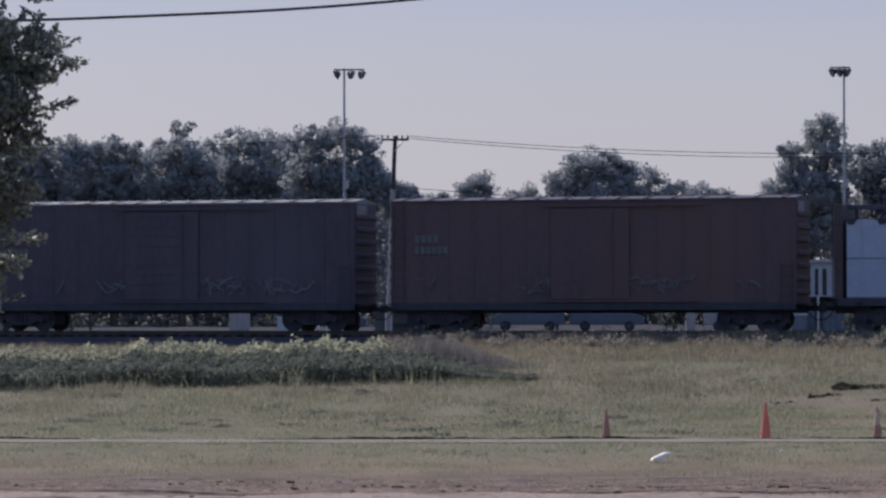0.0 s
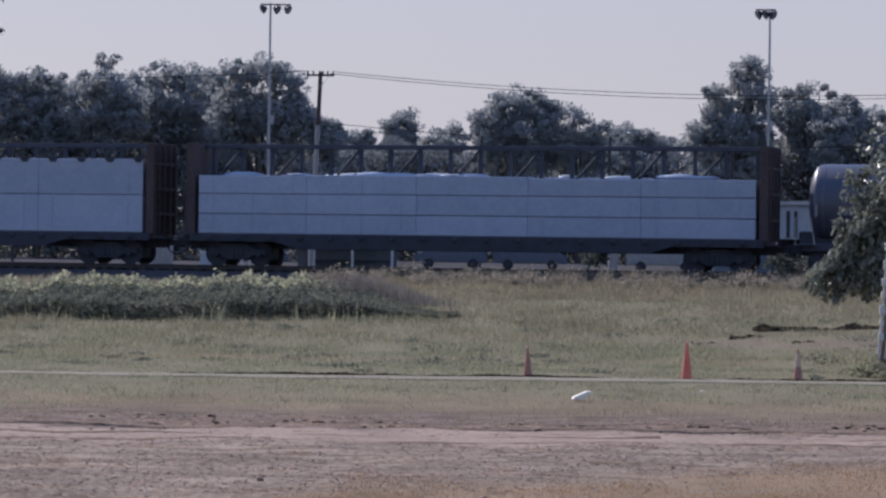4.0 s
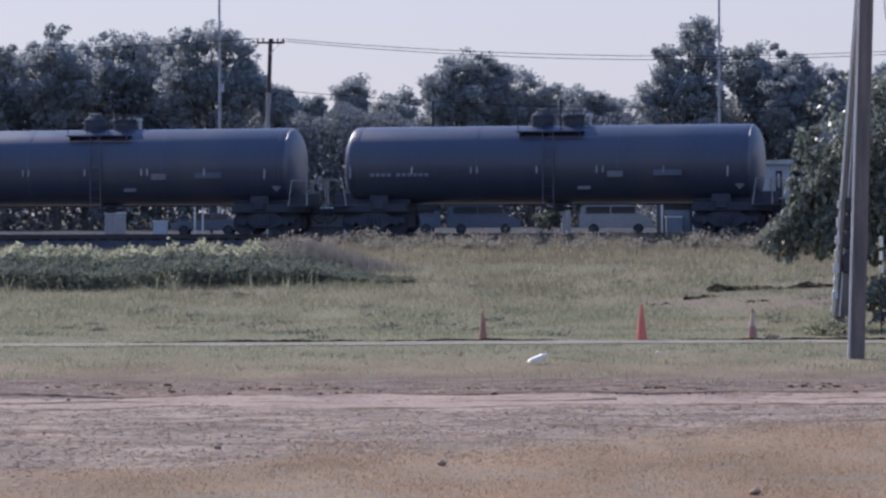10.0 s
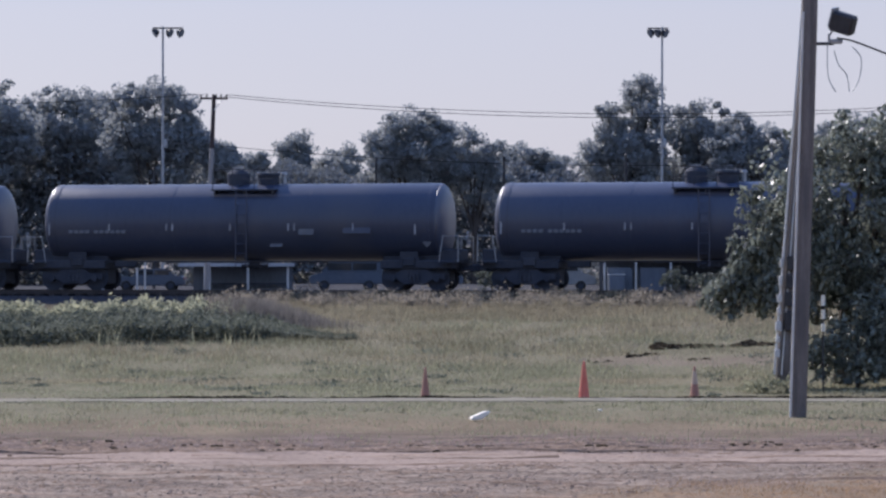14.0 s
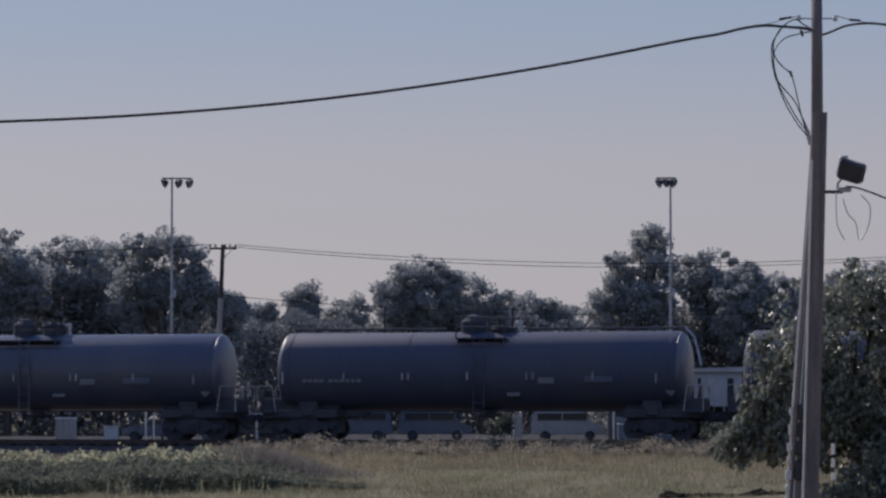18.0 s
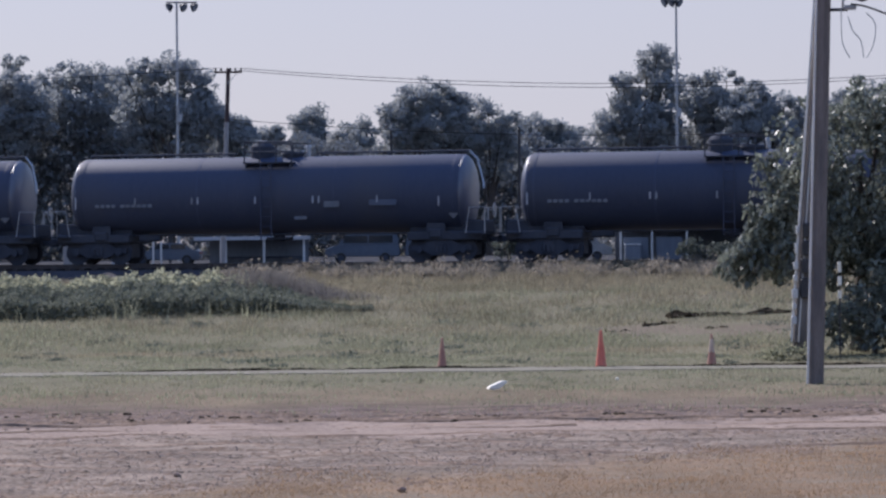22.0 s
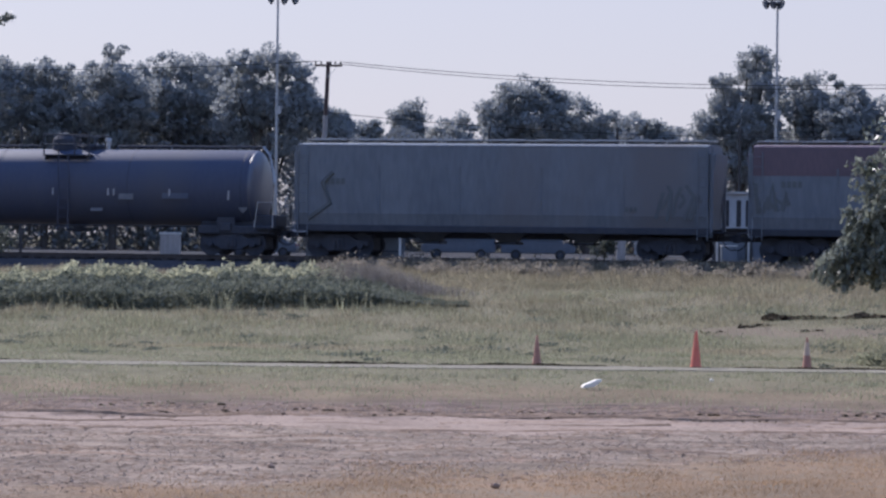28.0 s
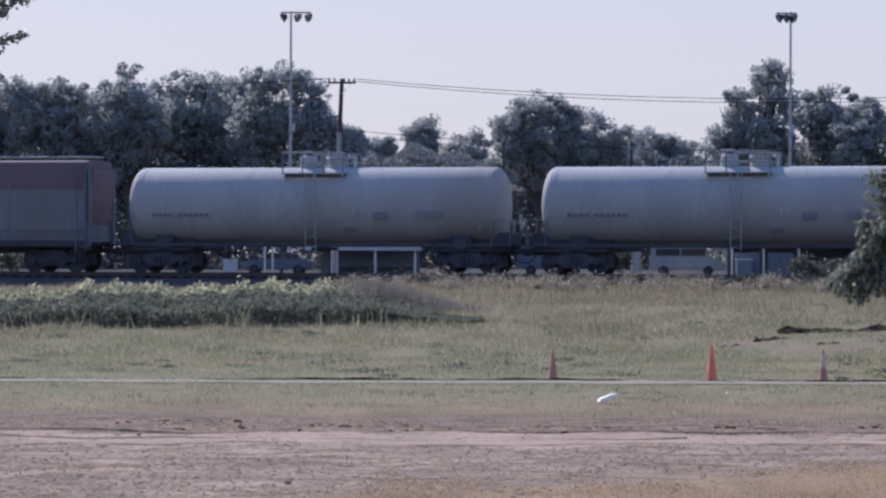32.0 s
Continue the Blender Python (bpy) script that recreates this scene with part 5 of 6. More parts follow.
def build_weeds():
    """The weedy bank, tall straw by the line, the lawn and the dry near grass."""
    g = np.random.default_rng(12)
    # bank of broad-leaved weeds
    def bank_top(x, deep):
        lumps = 0.06 * np.sin(x * 1.3) + 0.05 * np.sin(x * 3.1 + 1) + 0.05 * np.sin(x * 7.0) + 0.04 * np.sin(x * 13.0 + 2)
        return (0.66 + 0.16 * step(-20, -9, x) + lumps) * (0.12 + 0.88 * step(-0.9, -6.0, x)) * (0.8 + 0.3 * deep)

    n = 90000
    x = g.uniform(-26, -0.6, n)
    deep = g.uniform(0, 1, n)
    taper = step(-0.6, -6.0, x)
    y = 117.6 + 1.2 * (1 - taper) + deep * (0.8 + 6.6 * taper) + 0.35 * np.sin(x * 0.8)
    z = ground_z(x, y) + np.clip(bank_top(x, deep), 0.08, 2) * g.uniform(0, 1, n) ** 0.6
    loose("weed_bank", leaf_faces(g, np.stack([x, y, z], 1), 0.07), 4, "weed", None, "long bank of leafy weeds at the foot of the railway", "weeds", "stuff")

    # Seeding crest leaves, paler than the weeds below: sunlight put into their colour.
    n = 13000
    x = g.uniform(-26, -4.2, n)
    deep = g.uniform(0.5, 1, n)
    y = 119.4 + deep * 5.6 + 0.35 * np.sin(x * 0.8)
    z = ground_z(x, y) + bank_top(x, deep) * 0.93 + np.abs(g.normal(0, 0.09, n)) * (0.4 + 0.9 * np.sin(x * 2.3) ** 2)
    loose("weed_tops", leaf_faces(g, np.stack([x, y, z], 1), 0.065), 4, "weed_top", None, "seeding tops of the weeds along the bank, paled as if sunlit", "weeds", "stuff")

    def blades(name, x, y, h, w, material, label, lean=0.35):
        n = len(x)
        z = ground_z(x, y)
        a = g.uniform(0, math.pi, n)
        dx, dy = np.cos(a) * w, np.sin(a) * w
        tx, ty = g.normal(0, lean, n) * h, g.normal(0, lean, n) * h
        co = np.stack([np.stack([x - dx, y - dy, z - 0.02], 1), np.stack([x + dx, y + dy, z - 0.02], 1), np.stack([x + tx, y + ty, z + h], 1)], axis=1).reshape(-1, 3)
        loose(name, co, 3, material, None, label, "grass", "stuff")

    def patchy(x, y, s):
        return 0.5 + 0.5 * np.sin(x * s + 1.7 * np.sin(y * s * 0.31)) * np.sin(y * s * 0.43 + 1.3 * np.sin(x * s * 0.6))

    def wedge(n, y0, y1):
        y = np.sqrt(g.uniform(y0 * y0, y1 * y1, n))
        return g.uniform(-0.178, 0.165, n) * y, y

    x, y = wedge(420000, 64, 141)
    q = x * TOWARD[0] + (y - TRACK[1]) * TOWARD[1]
    p = patchy(x, y, 1.1)
    keep = (q > 4) & ((y < 84.8) | (y > 86.6) | (g.uniform(0, 1, len(x)) < 0.25)) & (g.uniform(0, 1, len(x)) < 0.25 + 0.75 * p) & (g.uniform(0, 1, len(x)) < 0.08 + 0.32 * step(64, 78, y) + 0.6 * step(84, 96, y)) & (g.uniform(0, 1, len(x)) < 0.12 + step(0.5, 1.2, (0.27 * (x - 9.2)) ** 2 + (0.34 * (y - 108)) ** 2))
    x, y, p = x[keep], y[keep], p[keep]
    h = g.uniform(0.03, 0.085, len(x)) * (0.7 + 0.7 * p) * (1 + 1.6 * step(88, 125, y))
    straw = g.uniform(0, 1, len(x)) < (0.25 + 0.75 * patchy(x * 0.4, y, 0.9)) * step(98, 120, y)
    green = ~straw
    blades("lawn_grass", x[green], y[green], h[green], 0.014, "blade", "uneven mown green grass with bare patches")
    blades("straw_grass", x[straw], y[straw], h[straw], 0.014, "blade_tall", "dry straw-coloured grass in drifts over the far lawn")
    x, y = wedge(90000, 34, 54)
    keep = (y - 0.9 * x + 1.6 * np.sin(x * 0.9) + 1.3 * np.sin(x * 2.3 + 1) + 0.9 * np.sin(x * 5.1) + g.normal(0, 1.3, len(x)) < 47.2) & (g.uniform(0, 1, len(x)) < 0.3 + 0.7 * patchy(x, y, 1.6))
    x, y = x[keep], y[keep]
    blades("dry_grass", x, y, g.uniform(0.015, 0.045, len(x)), 0.009, "blade_dry", "short dry brown grass on the lot", 0.7)
    n = 130000
    al, q = g.uniform(-27, 27, n), 2.9 + 13 * g.uniform(0, 1, n) ** 1.6
    x, y = TRACK[0] + ALONG[0] * al + TOWARD[0] * q, TRACK[1] + ALONG[1] * al + TOWARD[1] * q
    keep = (al > -3.5 + g.normal(0, 1.5, n)) | (q > 8)
    x, y, q, n = x[keep], y[keep], q[keep], int(keep.sum())
    h = g.uniform(0.22, 0.52, n) * (1 - 0.6 * step(5, 15, q)) * (0.75 + 0.5 * patchy(x, y, 1.9))
    blades("tall_grass", x, y, h, 0.016, "blade_tall", "tall straw-coloured grass along the railway bank", 0.28)
    # reddish seed heads at the end of the weed bank
    n = 11000
    x = g.normal(-4.4, 1.4, n)
    y = 124.0 + g.normal(0, 0.9, n)
    blades("seed_grass", x, y, g.uniform(0.55, 1.15, n) * np.exp(-((x + 4.4) / 2.8) ** 2), 0.016, "seed", "tall reddish seeding grass", 0.22)
    # pale stalks before the bank's foot
    n = 420
    foot = np.concatenate([g.normal(c, w, n // 5) for c, w in ((-16.6, 0.9), (-12.6, 1.4), (-9.0, 0.3), (-8.3, 0.25), (-4.6, 0.9))])
    y = 117.3 + g.normal(0, 0.25, len(foot))
    blades("pale_stalks", foot, y, 0.15 + 0.7 * g.uniform(0, 1, len(foot)) ** 2.2, 0.013, "weed_top", "thin pale grass stalks before the weed bank", 0.25)
    # low dark weeds scattered over the lawn
    cl = 70
    y = g.uniform(89, 118, cl)
    x = g.uniform(-0.17, 0.15, cl) * y
    big = g.uniform(0.4, 1.3, cl)
    x, y, big = (np.repeat(v, 70) for v in (x, y, big))
    x, y = x + g.normal(0, 0.28, len(x)) * big, y + g.normal(0, 0.35, len(x)) * big
    c = np.stack([x, y, ground_z(x, y) + 0.02 + np.abs(g.normal(0, 0.05, len(x))) * big], 1)
    loose("lawn_weeds", leaf_faces(g, c, 0.045), 4, "weed", None, "low dark green weeds scattered in the grass", "weeds", "stuff")
    # small green tussocks on the strip before the path
    cl = 60
    y = g.uniform(77, 84.5, cl)
    x = g.uniform(-0.16, 0.16, cl) * y
    big = g.uniform(0.4, 1.2, cl)
    x, y, big = (np.repeat(v, 40) for v in (x, y, big))
    x, y = x + g.normal(0, 0.14, len(x)) * big, y + g.normal(0, 0.14, len(x)) * big
    blades("grass_tussocks", x, y, g.uniform(0.05, 0.16, len(x)) * big, 0.013, "blade", "small green tussocks before the path", 0.45)
    # ragged tufts along the edge of the railway bed
    cl = 620
    al, q = g.uniform(-5, 27, cl), 4.3 + 4.0 * g.uniform(0, 1, cl) ** 1.5
    big = g.uniform(0.5, 1.6, cl) * (1 - 0.35 * step(3.5, 7.5, q))
    al, q, big = (np.repeat(v, 90) for v in (al, q, big))
    al, q = al + g.normal(0, 0.14, len(al)) * big, q + g.normal(0, 0.14, len(al)) * big
    x, y = TRACK[0] + ALONG[0] * al + TOWARD[0] * q, TRACK[1] + ALONG[1] * al + TOWARD[1] * q
    c = np.stack([x, y, ground_z(x, y) + big * (0.3 + 0.5 * np.abs(g.normal(0, 0.5, len(x))) ** 0.7) * 0.75], 1)
    loose("straw_tufts", leaf_faces(g, c, 0.05), 4, "tuft", None, "ragged straw tufts along the edge of the railway bed", "grass", "stuff")


# ---- poles and wires near the camera ----
def pole_mesh(a, b, r0, r1, seg=14):
    return rod(bmesh.new(), a, b, r0, r1, seg)


def build_near_poles():
    z = float(ground_z(9.0, 92.0))
    # tall rear pole with the service cables and meter boxes
    def along(h, dx=0.0, dy=0.0):
        x = float(np.interp(h, (-0.5, 0, 3.6, 6.0, 7.9, 10.5, 13.8), (10.23, 10.25, 10.42, 10.64, 10.80, 10.90, 10.91)))
        return Vector((x + dx, 92.0 + dy, z + h))
    p = empty("utility_pole", Matrix(), "tall weathered wooden pole with conduits and meter boxes", "utility pole")
    hs = (-0.3, 1.2, 2.4, 3.6, 4.8, 6.0, 7.0, 7.9, 9.2, 10.5, 12.0, 13.7 - z)
    part("shaft", tapered(bmesh.new(), [along(h) for h in hs], [0.20 - 0.0048 * h for h in hs], 16), "pole", p, smooth=True)
    for dx, r, mt, h1 in ((-0.24, 0.03, "conduit", 9.6), (-0.14, 0.035, "pole", 7.5), (-0.06, 0.022, "conduit", 6.0)):
        part("conduit", rod(bmesh.new(), along(0.4, dx - 0.02, -0.2), along(h1, dx * 0.62, -0.15), r, seg=8), mt, p, "pale conduit" if mt == "conduit" else "")
    bm = bmesh.new()
    for h in (2.3, 2.75, 3.2):
        box(bm, *along(h, 0.06, -0.25), 0.3, 0.16, 0.36, 0.02)
    part("meter_box", bm, "dark_metal", p)
    for h, w, t in ((0.95, 0.13, 0.2), (1.3, 0.1, 0.14), (1.62, 0.15, 0.24), (2.0, 0.1, 0.16), (2.32, 0.12, 0.2), (2.75, 0.08, 0.26), (3.2, 0.07, 0.2)):
        part("meter", box(bmesh.new(), *along(h, -0.22, -0.24), w, 0.12, t, 0.015), "conduit", p, "cream plastic fitting")
    part("panel_box", box(bmesh.new(), *along(1.75, 0.07, -0.22), 0.3, 0.2, 0.5, 0.03), "dark_metal", p)
    hook = along(13.1)
    for s in (-1, 1):
        part("insulator", rod(bmesh.new(), hook + Vector((s * 0.13, 0, 0)), hook + Vector((s * 0.42, 0, 0)), 0.02, seg=6), "galv", p)
        part("insulator", turned(bmesh.new(), [(s * 0.40, 0.03), (s * 0.42, 0.07), (s * 0.5, 0.07), (s * 0.52, 0.03)], 12), "conduit", p).location = hook
    part("weatherhead", rod(bmesh.new(), along(9.9, -0.15, -0.12), along(10.35, -0.3, -0.12), 0.06, 0.045, 10), "galv", p)
    # cables
    Z = hook.z
    hx = hook.x
    def cable(name, pts, r, label, mat="cable"):
        p = [Vector(v) for v in pts]
        p = [2 * p[0] - p[1]] + p + [2 * p[-1] - p[-2]]
        fine = []
        for a, b, c, d in zip(p, p[1:], p[2:], p[3:]):
            for k in range(8):
                u = k / 8
                fine.append(0.5 * (2 * b + (c - a) * u + (2 * a - 5 * b + 4 * c - d) * u * u + (3 * b - a - 3 * c + d) * u ** 3))
        fine.append(p[-2])
        c = empty(name, Matrix(), label, "cable")
        part("strand", rod_path(bmesh.new(), fine, r), mat, c)
        return c
    def at_top(dx, dz, y=92.0):
        return (hx + dx, y, Z + dz)
    L = [at_top(-0.12, -0.29), at_top(-0.40, -0.24), at_top(-0.83, -0.21), at_top(-1.34, -0.18), at_top(-1.91, -0.26), at_top(-2.49, -0.40)]
    L += [(x, 92.0, 12.99 - 0.2065 * (9.41 - x) + 0.00405 * (9.41 - x) ** 2 - 0.13 * math.sin(math.pi * min(1.0, (9.41 - x) / 20))) for x in (7.5, 4.84, 2, -1, -4, -7, -10, -13, -16, -20, -25)]
    c = cable("service_cable", L, 0.036, "thick black service cable strung from the pole")
    part("grip_wire", rod_path(bmesh.new(), [at_top(-0.42, 0.08), at_top(-0.75, 0.0), at_top(-1.1, -0.1), at_top(-1.45, -0.18)], 0.012), "galv", c, "thin grey grip wire")
    part("clamp", rod(bmesh.new(), at_top(-0.64, 0.03), at_top(-0.95, -0.02), 0.03, seg=8), "cable", c)
    R = [at_top(0.12, -0.42), at_top(0.35, -0.34), at_top(0.76, -0.18), at_top(1.34, -0.12), at_top(1.99, -0.195), at_top(2.6, -0.32), at_top(3.4, -0.52), at_top(4.6, -0.88), at_top(7, -1.6), at_top(12, -2.6)]
    c = cable("service_cable", R, 0.029, "thick black service cable strung from the pole")
    part("grip_wire", rod_path(bmesh.new(), [at_top(0.44, 0.08), at_top(0.8, -0.02), at_top(1.36, -0.12)], 0.012), "galv", c, "thin grey grip wire")
    part("clamp", rod(bmesh.new(), at_top(0.82, -0.03), at_top(1.1, -0.05), 0.03, seg=8), "cable", c)
    loops = ([(-0.12, -0.30), (-0.38, -0.15), (-0.57, -0.04), (-0.85, -0.20), (-1.03, -0.42), (-1.12, -0.72), (-1.10, -1.2), (-1.0, -1.7), (-0.8, -2.2), (-0.5, -2.7), (-0.25, -3.0)],
             [(-0.12, -0.34), (-0.4, -0.39), (-0.83, -0.52), (-1.08, -0.82), (-1.12, -1.2), (-1.04, -1.56), (-0.8, -2.06), (-0.55, -2.5), (-0.3, -2.85)],
             [(-1.14, -0.62), (-1.08, -0.97), (-0.9, -1.22), (-0.68, -1.42), (-0.58, -1.75), (-0.5, -2.1), (-0.38, -2.6), (-0.2, -3.05)],
             [(-0.12, -0.3), (-0.5, -0.27), (-0.83, -0.22), (-1.0, -0.4), (-1.16, -0.75), (-1.06, -1.5), (-0.62, -2.06), (-0.45, -2.4), (-0.22, -2.9)])
    for k, pts in enumerate(loops):
        c = cable("drip_loop", [at_top(dx, dz, 91.85) for dx, dz in pts], 0.016, "black cable looped down beside the pole")
        if k:
            dx, dz = pts[3 if k == 2 else 1] if k < 3 else pts[5]
            part("splice", rod(bmesh.new(), at_top(dx - 0.02, dz + 0.08, 91.85), at_top(dx + 0.03, dz - 0.08, 91.85), 0.034, 0.03, 8), "cable", c)
    # shorter front pole with a flood light
    f = empty("utility_pole", Matrix(), "thick weathered wooden pole with a flood light", "utility pole")
    z0 = float(ground_z(8.76, 76.0))
    part("shaft", pole_mesh((8.775, 76.0, z0 - 0.4), (9.045, 76.0, 9.40), 0.165, 0.165), "pole", f)
    part("conduit", rod(bmesh.new(), (8.60, 75.86, z0), (8.87, 75.86, 8.4), 0.026, seg=8), "conduit", f, "pale conduit")
    for h in (2.6, 4.4):
        part("strap", rod(bmesh.new(), (8.785 + 0.028 * h, 76.0, h), (8.785 + 0.028 * h, 76.0, h + 0.04), 0.172, seg=14), "pole", f)
    part("bracket_arm", rod(bmesh.new(), (9.15, 76.0, 7.75), (9.52, 76.0, 7.75), 0.035, seg=8), "dark_metal", f)
    lamp = part("flood_light", box(bmesh.new(), 0, 0, 0, 0.52, 0.3, 0.42, 0.05), "dark_metal", f, "dark square flood light")
    lamp.matrix_basis = pose(9.70, 75.9, 8.17, 8, 18, -28)
    part("lens", box(bmesh.new(), 0, -0.16, 0, 0.44, 0.02, 0.34), "dark_metal", lamp)
    part("visor", box(bmesh.new(), -0.25, 0.02, 0.06, 0.05, 0.32, 0.4, 0.01), "galv", lamp)
    part("knuckle", rod_path(bmesh.new(), [(9.42, 76, 7.75), (9.42, 75.98, 7.93), (9.53, 75.95, 8.07)], 0.03), "galv", f)
    part("clamp", box(bmesh.new(), 9.56, 75.95, 7.79, 0.28, 0.1, 0.1, 0.03), "galv", f)
    cable("lamp_cable", [(9.58, 75.95, 7.86), (9.85, 75.95, 7.82), (10.3, 75.95, 7.66), (11.0, 75.95, 7.38), (13.0, 75.95, 6.55), (16, 75.95, 5.8)], 0.02, "black cable running from the flood light")
    for pts in ([(9.38, 75.95, 7.75), (9.38, 75.95, 7.3), (9.42, 75.95, 7.0), (9.55, 75.95, 6.75)], [(9.52, 75.95, 7.6), (9.62, 75.95, 7.3), (9.78, 75.95, 7.1), (9.84, 75.95, 6.75)], [(9.9, 75.95, 7.68), (10.08, 75.95, 7.45), (10.05, 75.95, 7.05), (9.9, 75.95, 6.75)]):
        cable("loose_wire", pts, 0.011, "thin wire hanging below the flood light", "galv")
    # pale marker post in the shade of the tree
    m = empty("marker_post", Matrix.Translation((11.26, 92.0, float(ground_z(11.26, 92.0)))), "slim post with white bands beside the poles", "post")
    part("shaft", rod(bmesh.new(), (0, 0, -0.1), (0, 0, 2.5), 0.022, seg=10), "dark_metal", m)
    for z0, z1 in ((1.55, 1.75), (1.87, 2.1), (2.2, 2.47)):
        part("band", rod(bmesh.new(), (0, 0, z0), (0, 0, z1), 0.05, seg=10), "litter", m, "white plastic band")
    # weeds round the foot
    g = np.random.default_rng(5)
    n = 2600
    x, y = g.normal(9.95, 0.34, n), g.normal(91.0, 0.4, n)
    c = np.stack([x, y, ground_z(x, y) + 0.04 + np.abs(g.normal(0, 0.13, n))], 1)
    loose("pole_weeds", leaf_faces(g, c, 0.05), 4, "blade", None, "green weeds round the foot of the poles", "weeds", "stuff")


# ---- things on the field ----
def traffic_cone(x, y, h, label, collar, paint="cone"):
    z = float(ground_z(x, y))
    c = empty("traffic_cone", pose(x, y, z, 0, 0, (x * 37) % 90), label, "traffic cone", "traffic cones on the path")
    w = h * 0.36
    part("base", box(bmesh.new(), 0, 0, 0.018, w, w, 0.036, 0.01), paint, c)
    bm = turned(bmesh.new(), [(0.03, h * 0.158), (0.06, h * 0.145), (h * 0.98, h * 0.032), (h, h * 0.028)], 24, "z")
    part("body", bm, paint, c, smooth=True)
    if collar:
        bm = turned(bmesh.new(), [(h * 0.42, h * 0.1035), (h * 0.84, h * 0.0545)], 24, "z")
        part("collar", bm, "cone_band", c, "grey worn reflective collar")
    return c


def build_field_things():
    traffic_cone(1.22, 88.2, 0.72, "faded orange traffic cone standing by the path", False, "cone_dull")
    traffic_cone(4.96, 86.9, 0.90, "tall bright orange traffic cone standing by the path", False)
    traffic_cone(7.68, 88.0, 0.76, "orange traffic cone with a worn grey collar", True, "cone_dull")
    z = float(ground_z(2.17, 75.6))
    bm = bmesh.new()
    extruded(bm, [(-0.24, 0.0), (-0.1, -0.01), (0.05, 0.02), (0.22, 0.14), (0.25, 0.2), (0.12, 0.2), (-0.05, 0.13), (-0.2, 0.07)], -0.12, 0.12)
    bmesh.ops.bevel(bm, geom=bm.edges[:], offset=0.015, segments=1, affect="EDGES")
    ob = tagged(part("litter", bm, "litter"), "crumpled white foam scrap lying on the grass", "litter")
    ob.matrix_basis = pose(2.12, 74.2, z + 0.02, 0, 0, 12) @ Matrix.Scale(0.82, 4)
    z = float(ground_z(4.85, 79.0))
    bm = bmesh.new()
    bmesh.ops.create_icosphere(bm, subdivisions=2, radius=1, matrix=Matrix.LocRotScale((4.85, 79.0, z + 0.03), None, (0.045, 0.04, 0.03)))
    tagged(part("paper_scrap", bm, "litter"), "small white paper scrap on the grass", "litter")
    # stones on the lot
    rng = random.Random(3)
    for x, y, s in ((-2.79, 47.5, 0.10), (3.43, 39.2, 0.10), (0.1, 43.9, 0.11), (-6.0, 60.5, 0.06), (-3.4, 61.4, 0.07), (5.9, 62.2, 0.08), (6.6, 62.6, 0.07), (-0.9, 61.9, 0.07), (1.1, 55.2, 0.06)):
        bm = bmesh.new()
        bmesh.ops.create_icosphere(bm, subdivisions=2, radius=1)
        for v in bm.verts:
            v.co *= 1 + 0.3 * noise.noise(v.co * 1.3 + Vector((x, y, 0)))
        bm.transform(Matrix.LocRotScale((x, y, float(ground_z(x, y)) + s * 0.3), Euler((0, 0, rng.uniform(0, 6))), (s * 0.7, s * 0.5, s * 0.36)))
        tagged(part("stone", bm, "rock"), "brown stone lying on the gravel lot", "stone", "stones on the lot")
    g = np.random.default_rng(9)
    n = 24000
    y = g.uniform(42, 66, n)
    x = g.uniform(-0.17, 0.17, n) * y
    keep = (y - 0.9 * x > 46.5 + g.normal(0, 1.2, n)) & (g.uniform(0, 1, n) < np.where(y < 57, 1.0, np.where(y < 61.5, 0.12, 0.8)))
    x, y = x[keep], y[keep]
    s = 0.007 + 0.022 * g.uniform(0, 1, len(x)) ** 4
    c = np.stack([x, y, ground_z(x, y) + s * 0.2], 1)
    oct_v = np.array([(1, 0, 0), (0, 1, 0), (-1, 0, 0), (0, -1, 0), (0, 0, 1)], float)
    tri = np.array([(0, 1, 4), (1, 2, 4), (2, 3, 4), (3, 0, 4)]).ravel()
    v = c[:, None, :] + (oct_v[None] * g.uniform(0.6, 1.3, (len(x), 5, 3))) * s[:, None, None] * np.array((1.3, 1.3, 0.7))
    loose("gravel", v[:, tri, :].reshape(-1, 3), 3, "stone", None, "loose grey gravel on the dirt lot", "gravel", "stuff")
    # low ridges and crumbs of dry soil, thick along the ruts and the far edge of the lot
    n = 70000
    y = g.uniform(40, 66, n)
    x = g.uniform(-0.175, 0.17, n) * y
    rut = 0.5 + 0.5 * np.sin(y * 1.9 + 0.9 * np.sin(x * 0.35) + 0.5 * np.sin(x * 0.9 + 1)) * np.sin(y * 0.8 + x * 0.15)
    much = np.where(y < 57.6, 0.06 + 0.5 * rut ** 2, np.where(y < 61.2, 0.04, 0.55)) * (y - 0.9 * x > 45.5 + g.normal(0, 1.6, n))
    edge = np.exp(-((y - 62.6 - 0.5 * np.sin(x * 0.7) - 0.3 * np.sin(x * 2.1)) / 0.35) ** 2)
    keep = g.uniform(0, 1, n) < np.maximum(much * 0.75, edge)
    x, y, edge = x[keep], y[keep], edge[keep]
    s = (0.012 + 0.03 * g.uniform(0, 1, len(x)) ** 3) * (1 + 0.9 * edge)
    c = np.stack([x, y, ground_z(x, y) - 0.1 * s], 1)
    v = c[:, None, :] + (oct_v[None] * g.uniform(0.5, 1.4, (len(x), 5, 3))) * s[:, None, None] * np.array((3.4, 2.6, 0.5))
    loose("soil_crumbs", v[:, tri, :].reshape(-1, 3), 3, "clod", None, "dry crumbling soil along the ruts of the lot", "soil", "stuff")
    # low ridges of soil left by wheels on the lot
    bm = bmesh.new()
